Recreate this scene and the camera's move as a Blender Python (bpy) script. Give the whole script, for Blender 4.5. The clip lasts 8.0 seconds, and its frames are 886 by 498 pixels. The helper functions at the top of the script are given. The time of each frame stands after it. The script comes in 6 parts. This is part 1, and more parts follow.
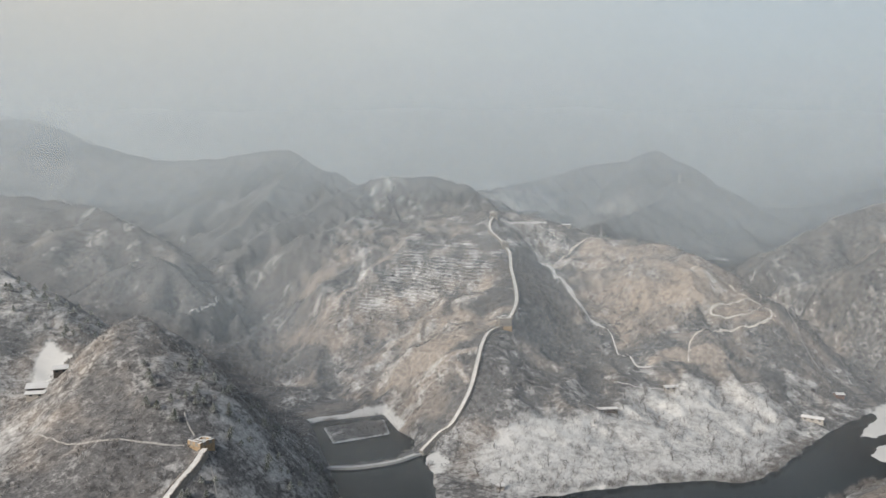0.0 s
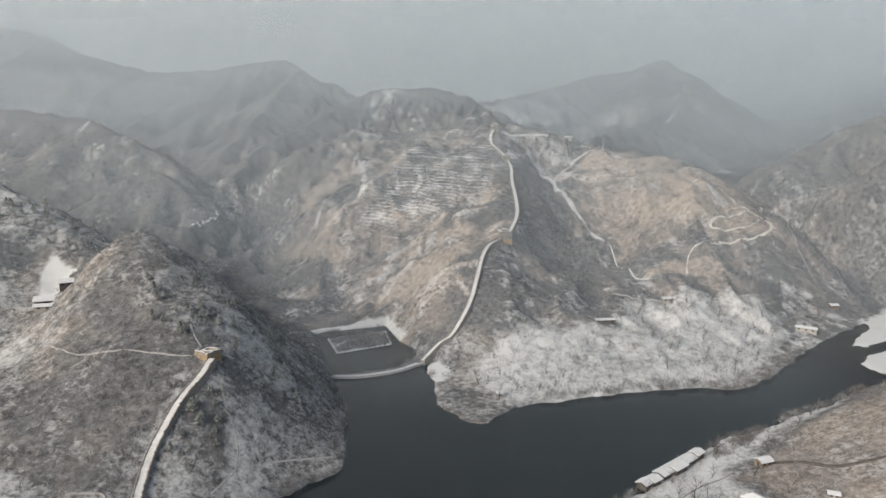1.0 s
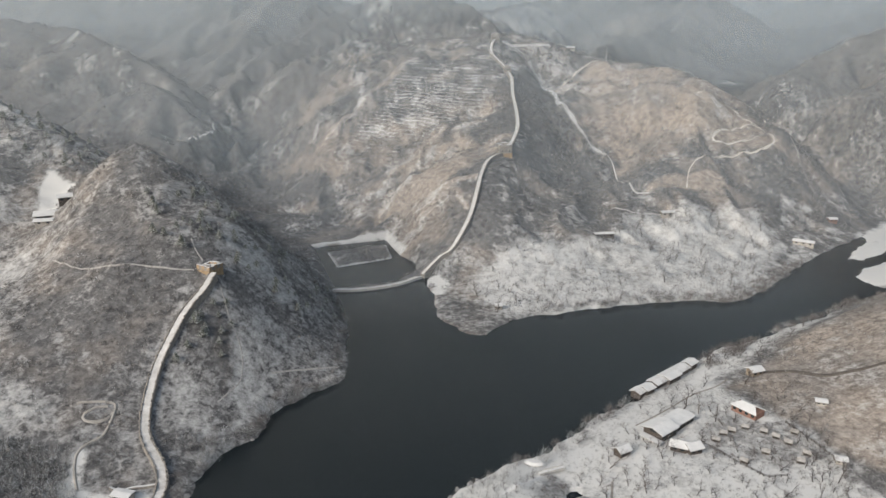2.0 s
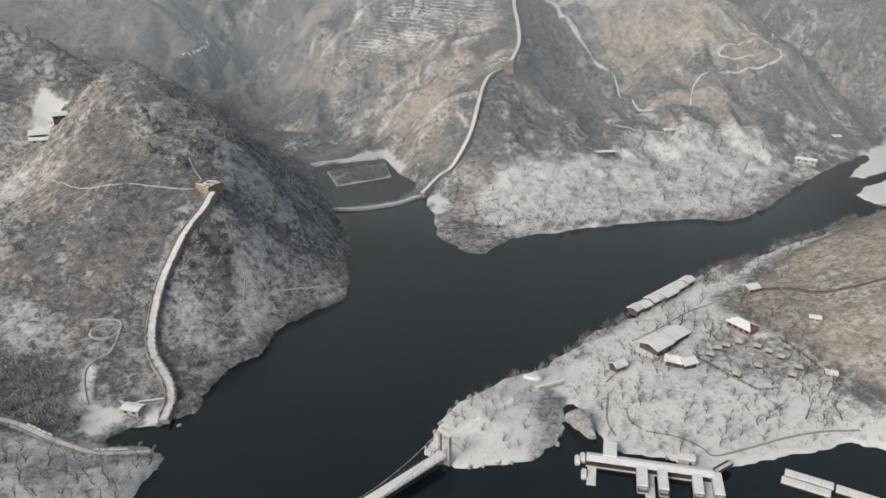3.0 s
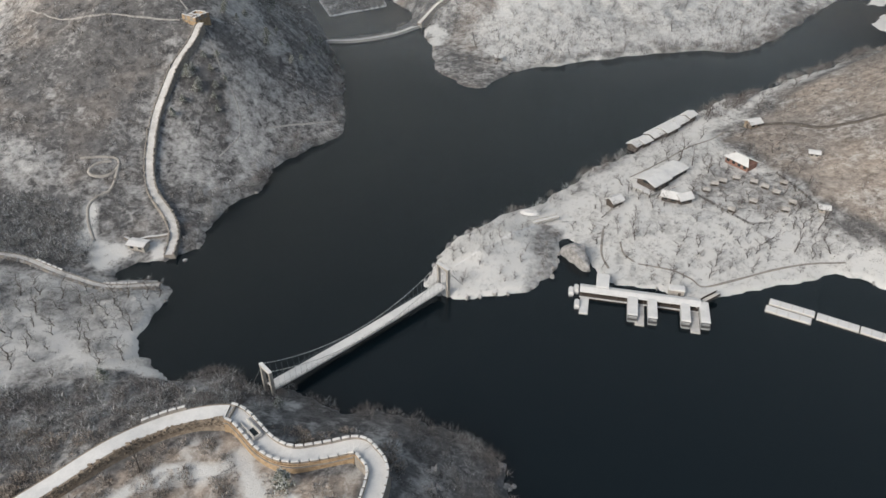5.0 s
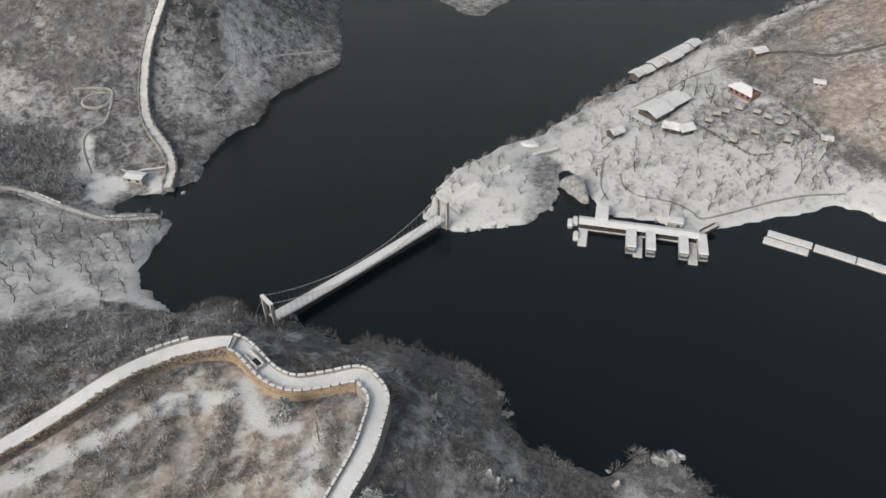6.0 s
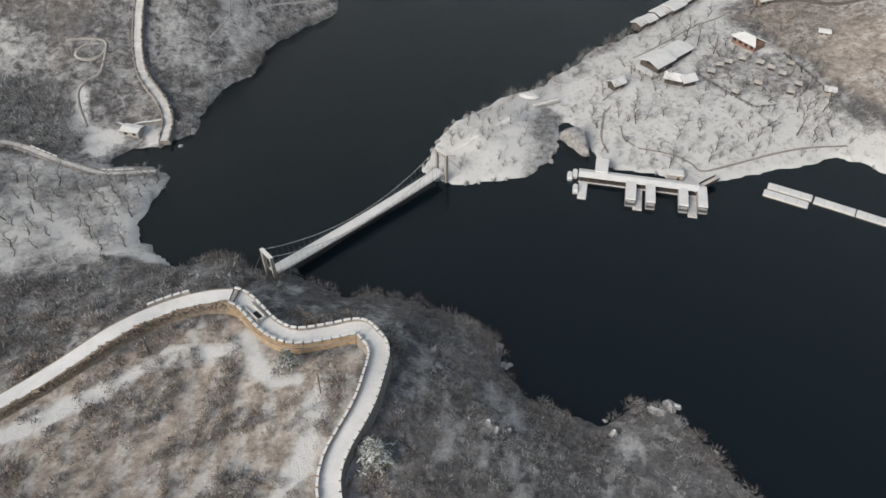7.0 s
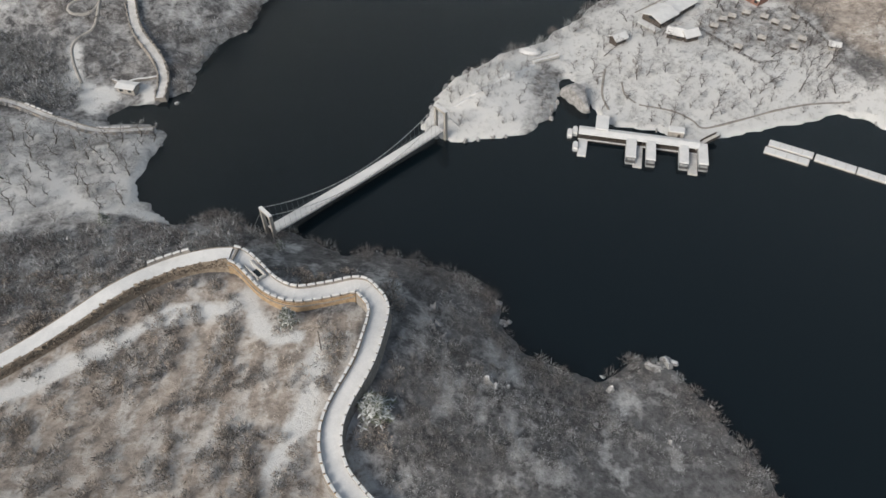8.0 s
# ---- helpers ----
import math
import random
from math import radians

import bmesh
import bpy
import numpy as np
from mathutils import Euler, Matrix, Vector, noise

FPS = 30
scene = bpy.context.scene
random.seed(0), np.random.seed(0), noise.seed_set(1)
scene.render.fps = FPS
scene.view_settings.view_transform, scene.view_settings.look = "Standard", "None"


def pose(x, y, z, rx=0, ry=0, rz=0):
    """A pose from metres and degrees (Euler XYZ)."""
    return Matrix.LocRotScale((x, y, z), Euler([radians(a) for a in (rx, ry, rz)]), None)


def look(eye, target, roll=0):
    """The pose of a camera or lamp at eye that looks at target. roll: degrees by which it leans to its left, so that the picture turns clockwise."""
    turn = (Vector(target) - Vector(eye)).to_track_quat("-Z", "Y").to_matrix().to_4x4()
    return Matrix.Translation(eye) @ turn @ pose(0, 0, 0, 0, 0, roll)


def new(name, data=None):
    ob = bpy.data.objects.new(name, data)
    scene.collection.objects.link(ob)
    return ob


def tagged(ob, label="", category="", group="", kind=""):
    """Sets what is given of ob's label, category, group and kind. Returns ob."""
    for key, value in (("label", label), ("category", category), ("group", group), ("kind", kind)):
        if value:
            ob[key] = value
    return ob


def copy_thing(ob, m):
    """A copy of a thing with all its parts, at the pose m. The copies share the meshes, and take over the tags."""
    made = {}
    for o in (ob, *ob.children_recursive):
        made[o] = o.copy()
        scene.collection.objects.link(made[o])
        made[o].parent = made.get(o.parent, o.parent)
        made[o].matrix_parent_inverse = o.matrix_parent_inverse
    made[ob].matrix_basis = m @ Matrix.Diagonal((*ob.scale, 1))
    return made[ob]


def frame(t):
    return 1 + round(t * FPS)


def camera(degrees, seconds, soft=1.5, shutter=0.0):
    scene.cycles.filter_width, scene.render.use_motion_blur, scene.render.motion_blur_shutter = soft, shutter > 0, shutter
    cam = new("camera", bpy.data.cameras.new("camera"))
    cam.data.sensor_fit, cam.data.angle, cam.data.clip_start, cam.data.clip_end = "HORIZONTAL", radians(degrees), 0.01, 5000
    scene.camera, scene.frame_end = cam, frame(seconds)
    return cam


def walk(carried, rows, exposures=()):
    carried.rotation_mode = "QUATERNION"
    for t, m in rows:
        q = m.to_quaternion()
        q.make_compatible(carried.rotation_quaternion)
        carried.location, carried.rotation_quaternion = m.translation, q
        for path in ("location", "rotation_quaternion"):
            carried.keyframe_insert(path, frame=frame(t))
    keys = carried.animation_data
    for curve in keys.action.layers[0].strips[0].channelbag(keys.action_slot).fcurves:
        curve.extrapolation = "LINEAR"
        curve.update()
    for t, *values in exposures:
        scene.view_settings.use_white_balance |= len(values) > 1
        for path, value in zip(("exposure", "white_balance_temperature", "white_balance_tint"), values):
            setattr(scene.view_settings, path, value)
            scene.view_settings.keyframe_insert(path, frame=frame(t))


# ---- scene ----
cam = camera(62.5, 8.0)
EYE = 165.0
# the drone hovers and tilts down: seconds, then the turn about x, y and z
TURNS = [
    (0.0, 86.000, 0.000, 0.000),
    (0.5, 82.682, 0.056, 0.018),
    (1.0, 79.217, 0.139, 0.029),
    (1.5, 75.785, 0.162, 0.002),
    (3.0, 66.138, 0.302, -0.069),
    (3.5, 62.956, 0.329, -0.097),
    (4.0, 59.797, 0.357, -0.145),
    (4.5, 56.573, 0.373, -0.198),
    (5.0, 53.356, 0.386, -0.263),
    (6.5, 46.043, 0.462, -0.451),
    (7.0, 44.381, 0.481, -0.510),
    (7.5, 42.733, 0.478, -0.571),
    (8.0, 41.094, 0.491, -0.608),
]
walk(cam, [(t, pose(0, 0, EYE, rx, ry, rz)) for t, rx, ry, rz in TURNS])

# ------------------------------------------------------------------ light
SUN_AZ, SUN_EL = radians(226), radians(32)      # clockwise from +y
world = bpy.data.worlds.new("winter_sky")
scene.world = world
world.use_nodes = True
wt = world.node_tree
sky = wt.nodes.new("ShaderNodeTexSky")
sky.sky_type, sky.sun_disc = "NISHITA", False
sky.sun_elevation, sky.sun_rotation = SUN_EL, SUN_AZ
sky.air_density, sky.dust_density = 1.2, 3.0
wt.links.new(sky.outputs[0], wt.nodes["Background"].inputs[0])
wt.nodes["Background"].inputs[1].default_value = 0.115
to_sun = Vector((math.sin(SUN_AZ) * math.cos(SUN_EL), math.cos(SUN_AZ) * math.cos(SUN_EL), math.sin(SUN_EL)))
sun = new("sun", bpy.data.lights.new("sun", "SUN"))
sun.data.energy, sun.data.angle, sun.data.color = 2.55, radians(32.0), (1.0, 0.965, 0.92)
sun.matrix_world = look((0, 0, 600), Vector((0, 0, 600)) - to_sun)
scene.view_settings.exposure = 0.09


# ------------------------------------------------------------------ materials
def material(name, rough=0.9, metal=0.0):
    m = bpy.data.materials.new(name)
    m.use_nodes = True
    b = m.node_tree.nodes["Principled BSDF"]
    b.inputs["Roughness"].default_value = rough
    b.inputs["Metallic"].default_value = metal
    b.inputs["Specular IOR Level"].default_value = 0.25
    return m, m.node_tree, b


def noise_node(nt, scale, detail=6.0, rough=0.6, distort=0.0, vector=None):
    n = nt.nodes.new("ShaderNodeTexNoise")
    n.inputs["Scale"].default_value = scale
    n.inputs["Detail"].default_value = detail
    n.inputs["Roughness"].default_value = rough
    n.inputs["Distortion"].default_value = distort
    nt.links.new(vector or position(nt), n.inputs["Vector"])
    return n.outputs["Fac"]


def position(nt):
    g = nt.nodes.get("where") or nt.nodes.new("ShaderNodeNewGeometry")
    g.name = "where"
    return g.outputs["Position"]


def scaled(nt, v, x, y, z):
    m = nt.nodes.new("ShaderNodeVectorMath")
    m.operation = "MULTIPLY"
    nt.links.new(v, m.inputs[0])
    m.inputs[1].default_value = (x, y, z)
    return m.outputs[0]


def ramp(nt, fac, stops):
    r = nt.nodes.new("ShaderNodeValToRGB")
    e = r.color_ramp.elements
    while len(e) < len(stops):
        e.new(0.5)
    for el, (p, c) in zip(e, stops):
        el.position = p
        el.color = (*c, 1) if hasattr(c, "__len__") else (c, c, c, 1)
    nt.links.new(fac, r.inputs[0])
    return r.outputs[0]


def mixed(nt, fac, a, b, mode="MIX"):
    m = nt.nodes.new("ShaderNodeMix")
    m.data_type, m.blend_type = "RGBA", mode
    for socket, v in ((m.inputs[0], fac), (m.inputs[6], a), (m.inputs[7], b)):
        if isinstance(v, bpy.types.NodeSocket):
            nt.links.new(v, socket)
        elif hasattr(v, "__len__"):
            socket.default_value = (*v, 1)
        else:
            socket.default_value = v
    return m.outputs[2]


def calc(nt, op, a, b=0.0, clamp=False):
    m = nt.nodes.new("ShaderNodeMath")
    m.operation, m.use_clamp = op, clamp
    for socket, v in ((m.inputs[0], a), (m.inputs[1], b)):
        if isinstance(v, bpy.types.NodeSocket):
            nt.links.new(v, socket)
        else:
            socket.default_value = v
    return m.outputs[0]


def bump(nt, b, height, strength=0.4, dist=0.1):
    n = nt.nodes.new("ShaderNodeBump")
    n.inputs["Strength"].default_value = strength
    n.inputs["Distance"].default_value = dist
    nt.links.new(height, n.inputs["Height"])
    nt.links.new(n.outputs[0], b.inputs["Normal"])


def attribute(nt, name):
    a = nt.nodes.new("ShaderNodeAttribute")
    a.attribute_name = name
    return a.outputs["Fac"]


def simple(name, dark, light, scale=1.0, rough=0.9, relief=0.3, metal=0.0):
    """A mottled material between two colours, with a fine and a coarse pattern."""
    m, nt, b = material(name, rough, metal)
    n1, n2 = noise_node(nt, scale), noise_node(nt, scale * 7, 3)
    f = calc(nt, "ADD", calc(nt, "MULTIPLY", n1, 0.65), calc(nt, "MULTIPLY", n2, 0.35))
    nt.links.new(ramp(nt, f, [(0.35, dark), (0.65, light)]), b.inputs["Base Color"])
    bump(nt, b, n2, relief, 0.08)
    return m


SNOW = simple("snow", (0.55, 0.547, 0.535), (0.68, 0.672, 0.652), 0.3, 0.7, 0.25)
STONE = simple("grey_wall_stone", (0.17, 0.155, 0.14), (0.36, 0.33, 0.29), 0.9)
OCHRE = simple("ochre_wall_brick", (0.22, 0.155, 0.095), (0.46, 0.34, 0.215), 0.8, relief=0.6)
RUBBLE = simple("brown_rubble", (0.14, 0.11, 0.085), (0.36, 0.30, 0.23), 0.8, relief=0.8)
DARK_RUBBLE = simple("weathered_rubble", (0.09, 0.072, 0.058), (0.27, 0.225, 0.175), 1.2, relief=0.8)
CONCRETE = simple("pale_concrete", (0.42, 0.40, 0.37), (0.60, 0.58, 0.54), 0.4)
DRY_EARTH = simple("pale_dry_earth", (0.42, 0.38, 0.325), (0.66, 0.615, 0.55), 0.15)
TRAMPLED = simple("trampled_snow", (0.40, 0.385, 0.36), (0.64, 0.625, 0.60), 0.25)
WORN_SNOW = simple("worn_snow", (0.50, 0.485, 0.45), (0.70, 0.685, 0.65), 0.3)
DULL_SNOW = simple("thin_dull_snow", (0.24, 0.225, 0.205), (0.46, 0.445, 0.42), 0.9)
DARK_SOIL = simple("dark_soil", (0.07, 0.06, 0.052), (0.16, 0.14, 0.12), 0.5)
DARK_WOOD = simple("dark_stained_wood", (0.05, 0.044, 0.04), (0.12, 0.10, 0.085), 1.5)
RED_WALL = simple("red_brick_paint", (0.19, 0.105, 0.08), (0.29, 0.17, 0.135), 0.8)
PLASTER = simple("grey_plaster", (0.30, 0.28, 0.25), (0.44, 0.41, 0.37), 0.5)
STEEL = simple("dark_steel", (0.10, 0.10, 0.10), (0.20, 0.20, 0.20), 0.6, 0.5, 0.1, 0.6)
HULL = simple("painted_hull", (0.30, 0.31, 0.32), (0.48, 0.48, 0.47), 0.7, 0.5)
GLASS_AND_SHADE = simple("dark_glass_and_shade", (0.015, 0.02, 0.022), (0.03, 0.04, 0.045), 0.3, 0.12, 0.0)
ROCK = simple("pale_grey_rock", (0.15, 0.147, 0.142), (0.42, 0.41, 0.40), 0.7, relief=0.8)


def twig_material(name, stops):
    m, nt, bs = material(name, 0.95)
    g = nt.nodes.new("ShaderNodeNewGeometry")
    f = calc(nt, "ADD", calc(nt, "MULTIPLY", g.outputs["Random Per Island"], 0.7), calc(nt, "MULTIPLY", noise_node(nt, 0.03, 3), 0.3))
    nt.links.new(ramp(nt, f, stops), bs.inputs["Base Color"])
    return m


BRUSH = twig_material("dry_brush", [(0.12, (0.064, 0.060, 0.057)), (0.45, (0.145, 0.135, 0.127)), (0.68, (0.25, 0.232, 0.212)), (0.9, (0.41, 0.405, 0.40))])
TAN_BRUSH = twig_material("tan_dry_brush", [(0.12, (0.15, 0.126, 0.107)), (0.42, (0.33, 0.28, 0.236)), (0.7, (0.50, 0.435, 0.37)), (0.92, (0.58, 0.54, 0.49))])
TWIGS = twig_material("bare_twigs", [(0.15, (0.085, 0.075, 0.071)), (0.6, (0.185, 0.166, 0.157)), (0.9, (0.36, 0.34, 0.33))])
FROST = twig_material("frosted_twigs", [(0.15, (0.10, 0.10, 0.09)), (0.5, (0.26, 0.26, 0.25)), (0.85, (0.62, 0.63, 0.64))])
NEEDLES = twig_material("snowy_pine_needles", [(0.12, (0.05, 0.062, 0.04)), (0.35, (0.14, 0.15, 0.105)), (0.58, (0.42, 0.43, 0.40)), (0.8, (0.68, 0.69, 0.68))])
BARK = simple("dark_bark", (0.045, 0.037, 0.032), (0.11, 0.092, 0.08), 2.0)


def ground_material():
    m, nt, bs = material("snowy_hillside", 0.95)
    p = position(nt)
    streak = noise_node(nt, 0.085, 8, 0.62, 0.8, scaled(nt, p, 1.0, 0.6, 0.4))
    fine = noise_node(nt, 0.8, 6, 0.72)
    patch = noise_node(nt, 0.27, 5, 0.6, 0.5)
    grit = noise_node(nt, 4.0, 3, 0.7)
    broad = noise_node(nt, 0.018, 5, 0.6)
    tuft = calc(nt, "ADD", calc(nt, "MULTIPLY", fine, 0.45), calc(nt, "MULTIPLY", patch, 0.55))
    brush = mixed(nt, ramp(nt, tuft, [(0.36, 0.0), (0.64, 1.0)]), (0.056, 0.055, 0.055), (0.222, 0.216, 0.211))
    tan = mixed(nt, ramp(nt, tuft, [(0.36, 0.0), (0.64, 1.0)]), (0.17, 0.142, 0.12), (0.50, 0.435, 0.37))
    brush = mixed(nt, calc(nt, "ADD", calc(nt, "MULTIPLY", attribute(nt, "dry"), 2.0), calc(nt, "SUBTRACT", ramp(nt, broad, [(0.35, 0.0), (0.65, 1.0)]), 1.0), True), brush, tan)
    white = mixed(nt, grit, (0.52, 0.515, 0.497), (0.67, 0.66, 0.632))
    sep = nt.nodes.new("ShaderNodeSeparateXYZ")
    nt.links.new(p, sep.inputs[0])
    warp = calc(nt, "ADD", calc(nt, "ADD", sep.outputs[2], calc(nt, "MULTIPLY", sep.outputs[0], 0.06)), calc(nt, "MULTIPLY", noise_node(nt, 0.02, 3), 7.0))
    ledge = calc(nt, "SINE", calc(nt, "MULTIPLY", warp, 2.3))
    ledge = calc(nt, "MULTIPLY", calc(nt, "MULTIPLY", streak, 2.0), ramp(nt, ledge, [(0.3, -0.12), (1.0, 0.26)]))
    ledge = calc(nt, "MULTIPLY", ledge, attribute(nt, "terrace"))
    s = calc(nt, "ADD", calc(nt, "MULTIPLY", streak, 0.42), calc(nt, "MULTIPLY", fine, 0.23))
    s = calc(nt, "ADD", s, calc(nt, "MULTIPLY", patch, 0.35))
    s = calc(nt, "SUBTRACT", s, 0.5)
    s = calc(nt, "ADD", calc(nt, "MULTIPLY", s, 2.5), attribute(nt, "snow"))
    s = ramp(nt, calc(nt, "ADD", s, ledge), [(0.2, 0.0), (0.78, 1.0)])
    nt.links.new(mixed(nt, s, brush, white), bs.inputs["Base Color"])
    bump(nt, bs, calc(nt, "ADD", fine, calc(nt, "MULTIPLY", grit, 0.4)), 0.6, 0.6)
    return m


def water_material():
    m, nt, b = material("dark_lake_water", 0.22)
    b.inputs["Base Color"].default_value = (0.0028, 0.0066, 0.0094, 1)
    b.inputs["Specular IOR Level"].default_value = 0.5
    b.inputs["IOR"].default_value = 1.33
    bump(nt, b, noise_node(nt, 0.8, 3, 0.5), 0.05, 0.1)
    return m


GROUND, WATER = ground_material(), water_material()


# ------------------------------------------------------------------ the plan
SHORE_N = [(-8, 431), (-5, 413), (-3, 394), (2, 384), (14, 369), (23, 364), (29, 375), (37, 386), (58, 394), (89, 404),
           (125, 413), (161, 418), (171, 412), (191, 423), (212, 441), (234, 467), (263, 497), (290, 520), (317, 541), (338, 562)]
SHORE_FAR = [(327, 543), (308, 520), (290, 496), (298, 492), (330, 514), (352, 518), (340, 500), (307, 484), (291, 474), (275, 458), (274, 450),
             (282, 437), (288, 434)]
SHORE_E = [(277, 427), (243, 409), (220, 389), (195, 376), (170, 361), (137, 343), (122, 329), (84, 293), (69, 282), (54, 266),
           (47, 260), (40, 253), (31, 249), (19, 241), (10, 233), (1, 221), (-4, 211), (-7, 204), (-6, 199), (0, 195), (8, 194),
           (19, 194), (26, 195), (33, 198), (38, 204), (41.5, 212), (44, 227), (49, 228), (52, 219), (54, 209), (57, 202), (88, 190), (105, 195), (118, 199),
           (127, 201.5), (135, 203.5), (141, 204), (149, 200.5), (153, 197)]
SHORE_OUT = [(175, 180), (260, 150), (420, 130), (430, -60), (160, -90), (95, -20)]
SHORE_S = [(80, 30), (77, 50), (75, 66), (75, 73), (71, 82), (70, 83), (64, 93), (61, 100), (60, 104), (51, 104), (43, 100), (39, 98),
           (30, 100), (26, 103), (22, 109), (16, 116), (15, 122), (10, 129), (2, 136), (-8, 141), (-18, 143), (-29, 142), (-33, 145),
           (-39, 149), (-46, 152), (-53, 152), (-68, 157), (-82, 156), (-87, 158), (-98, 166), (-100, 174), (-97, 182), (-96, 191),
           (-96, 198), (-103, 204), (-117, 203), (-123, 210), (-115, 216)]
SHORE_W = [(-102, 214), (-99, 217), (-92, 223), (-93, 235), (-89, 247), (-84, 257), (-78, 266), (-75, 283), (-67, 296), (-58, 304),
           (-46, 315), (-53, 366), (-59, 394), (-63, 407), (-69, 432)]
DAM = [(-71, 435), (-52, 436), (-31, 445), (-18, 457), (-10, 464)]
POND = [(-97, 524), (-93, 530), (-45, 547), (-32, 509), (-20, 490), (-18, 472), (-31, 452), (-70, 438), (-83, 479)]
ISLE = [(-86, 515), (-44, 534), (-37, 501), (-74, 481)]
# wall crests: x, y and the height of the walkway
RIDGE_WALL = [(-14, 459, 3), (-3, 470, 11), (5, 475, 15), (14, 488, 26), (20, 506, 34), (25, 528, 45), (30, 556, 53), (37, 575, 59),
              (50, 592, 62), (59, 615, 68), (65, 640, 76), (67, 680, 86), (67, 715, 96), (69, 750, 107), (66, 770, 114),
              (62, 790, 120), (53, 815, 129), (54, 835, 138), (59, 852, 143)]
LEFT_WALL = [(-102, 217, 2), (-103, 228, 3), (-107, 237, 6), (-116, 249, 9), (-120, 259, 13), (-122, 272, 19), (-122.6, 283, 24),
             (-121.4, 291, 29), (-117.3, 306, 39), (-111.5, 318, 46), (-109, 326, 51)]
NEAR_WALL = [(-150, 66, 13), (-128, 82, 13), (-108, 98, 13), (-97, 107, 14), (-85, 117, 16), (-75, 124, 16), (-65, 127, 17), (-56, 127, 18), (-52, 125, 17),
             (-45, 118, 16), (-38, 114, 17), (-30, 115, 17), (-22, 116, 18), (-19, 113, 19), (-16, 108, 19), (-17, 99, 20),
             (-19, 91, 20), (-24, 80, 19), (-25, 73, 18), (-23, 66, 17), (-18, 60, 16), (-11, 54, 15)]
# crest and valley lines of the hills: x, y and height
MAIN_HILL_A = [
    [(59, 852, 141), (106, 880, 137), (149, 890, 130), (189, 885, 126), (203, 870, 122), (238, 840, 123), (258, 800, 110), (275, 760, 99), (304, 690, 77), (315, 650, 59), (314, 610, 32), (322, 572, 8)],
    [(109, 850, 111), (119, 760, 84), (131, 680, 57), (141, 610, 36), (157, 560, 24)],
    [(215, 850, 119), (199, 740, 93), (195, 660, 62), (199, 610, 41), (190, 560, 28), (240, 560, 26)],
    [(50, 592, 58), (79, 570, 50), (97, 545, 37), (113, 520, 24)],
    [(84, 640, 52), (100, 590, 38)],
]
MAIN_HILL_B = [
    [(30, 556, 50), (-2, 580, 50), (-38, 570, 34), (-53, 552, 18)],
    [(0, 640, 50), (-50, 640, 30), (-75, 600, 14)],
    [(53, 815, 126), (-52, 800, 110), (-129, 740, 66), (-153, 740, 44)],
    [(-3, 880, 131), (-124, 870, 103), (-203, 860, 77)],
    [(57, 850, 140), (-3, 880, 133), (-60, 930, 140), (-122, 960, 138), (-161, 930, 112)],
    [(300, 960, 62), (330, 780, 44), (352, 680, 20), (372, 610, 6), (400, 580, 3)],
    [(430, 640, 40), (520, 680, 90), (620, 720, 130), (560, 540, 70), (420, 520, 12)],
]
MAIN_HILL_C = [
    [(-81, 556, 2), (-120, 640, 8), (-182, 740, 21), (-239, 840, 35)],
]
WEST_HILLS_A = [
    [(-113, 330, 50), (-138, 362, 66), (-166, 410, 88), (-182, 432, 92), (-152, 428, 78), (-120, 420, 63), (-85, 408, 40), (-64, 396, 14)],
    [(-140, 480, 28), (-170, 520, 30), (-100, 460, 12), (-230, 560, 40), (-300, 640, 48)],
    [(-182, 432, 92), (-199, 440, 79), (-205, 400, 71), (-189, 350, 58), (-185, 300, 34)],
    [(-232, 430, 55), (-235, 380, 46), (-225, 320, 36)],
    [(-317, 520, 111), (-290, 515, 101), (-247, 500, 87), (-214, 480, 75)],
    [(-330, 420, 84), (-300, 360, 62)],
    [(-125, 218, 2), (-150, 225, 6), (-200, 235, 16), (-280, 240, 40)],
]
WEST_HILLS_B = [
    [(-150, 255, 16), (-170, 275, 26), (-150, 300, 36)],
]
EAST_SHORE = [
    [(150, 290, 6), (175, 290, 13), (210, 290, 28), (260, 280, 50), (340, 300, 80)],
    [(170, 235, 9), (210, 240, 22), (190, 200, 8), (260, 210, 30)],
    [(200, 350, 14), (240, 360, 26), (300, 380, 40)],
    [(100, 250, 4), (120, 225, 4), (70, 240, 4), (135, 290, 5), (90, 270, 3), (145, 230, 5)],
    [(26, 224, 6), (14, 212, 6)],
]
NEAR_GROUND = [
    [(-105, 190, 4), (-140, 188, 6), (-180, 190, 14)],
    [(-120, 165, 4), (-150, 150, 8), (-200, 150, 25)],
    [(-130, 108, 8), (-160, 95, 10), (-170, 130, 12)],
    [(-60, 105, 12), (-50, 90, 14), (-45, 70, 16), (-70, 80, 14), (-60, 40, 20), (-120, 50, 24), (-20, 20, 22)],
    [(10, 95, 10), (25, 70, 9), (30, 40, 11), (0, 70, 13)],
]
OUTER_HILLS = [
    [(-1200, 900, 240), (-900, 500, 200), (-600, 300, 120), (-500, 0, 90), (0, -400, 60), (600, -300, 90), (900, 300, 170), (1100, 800, 220)],
    [(-1600, 2200, 230), (-600, 2300, 120), (0, 2200, 100), (500, 2300, 130), (1500, 2200, 220)],
    [(-4000, 1000, 150), (-3000, 3600, 150), (0, 3900, 130), (3000, 3600, 150), (4000, 1000, 150), (3500, -2500, 120), (0, -3800, 120), (-3500, -2500, 120)],
]
CRESTS = MAIN_HILL_A + MAIN_HILL_B + MAIN_HILL_C + WEST_HILLS_A + WEST_HILLS_B + EAST_SHORE + NEAR_GROUND + OUTER_HILLS
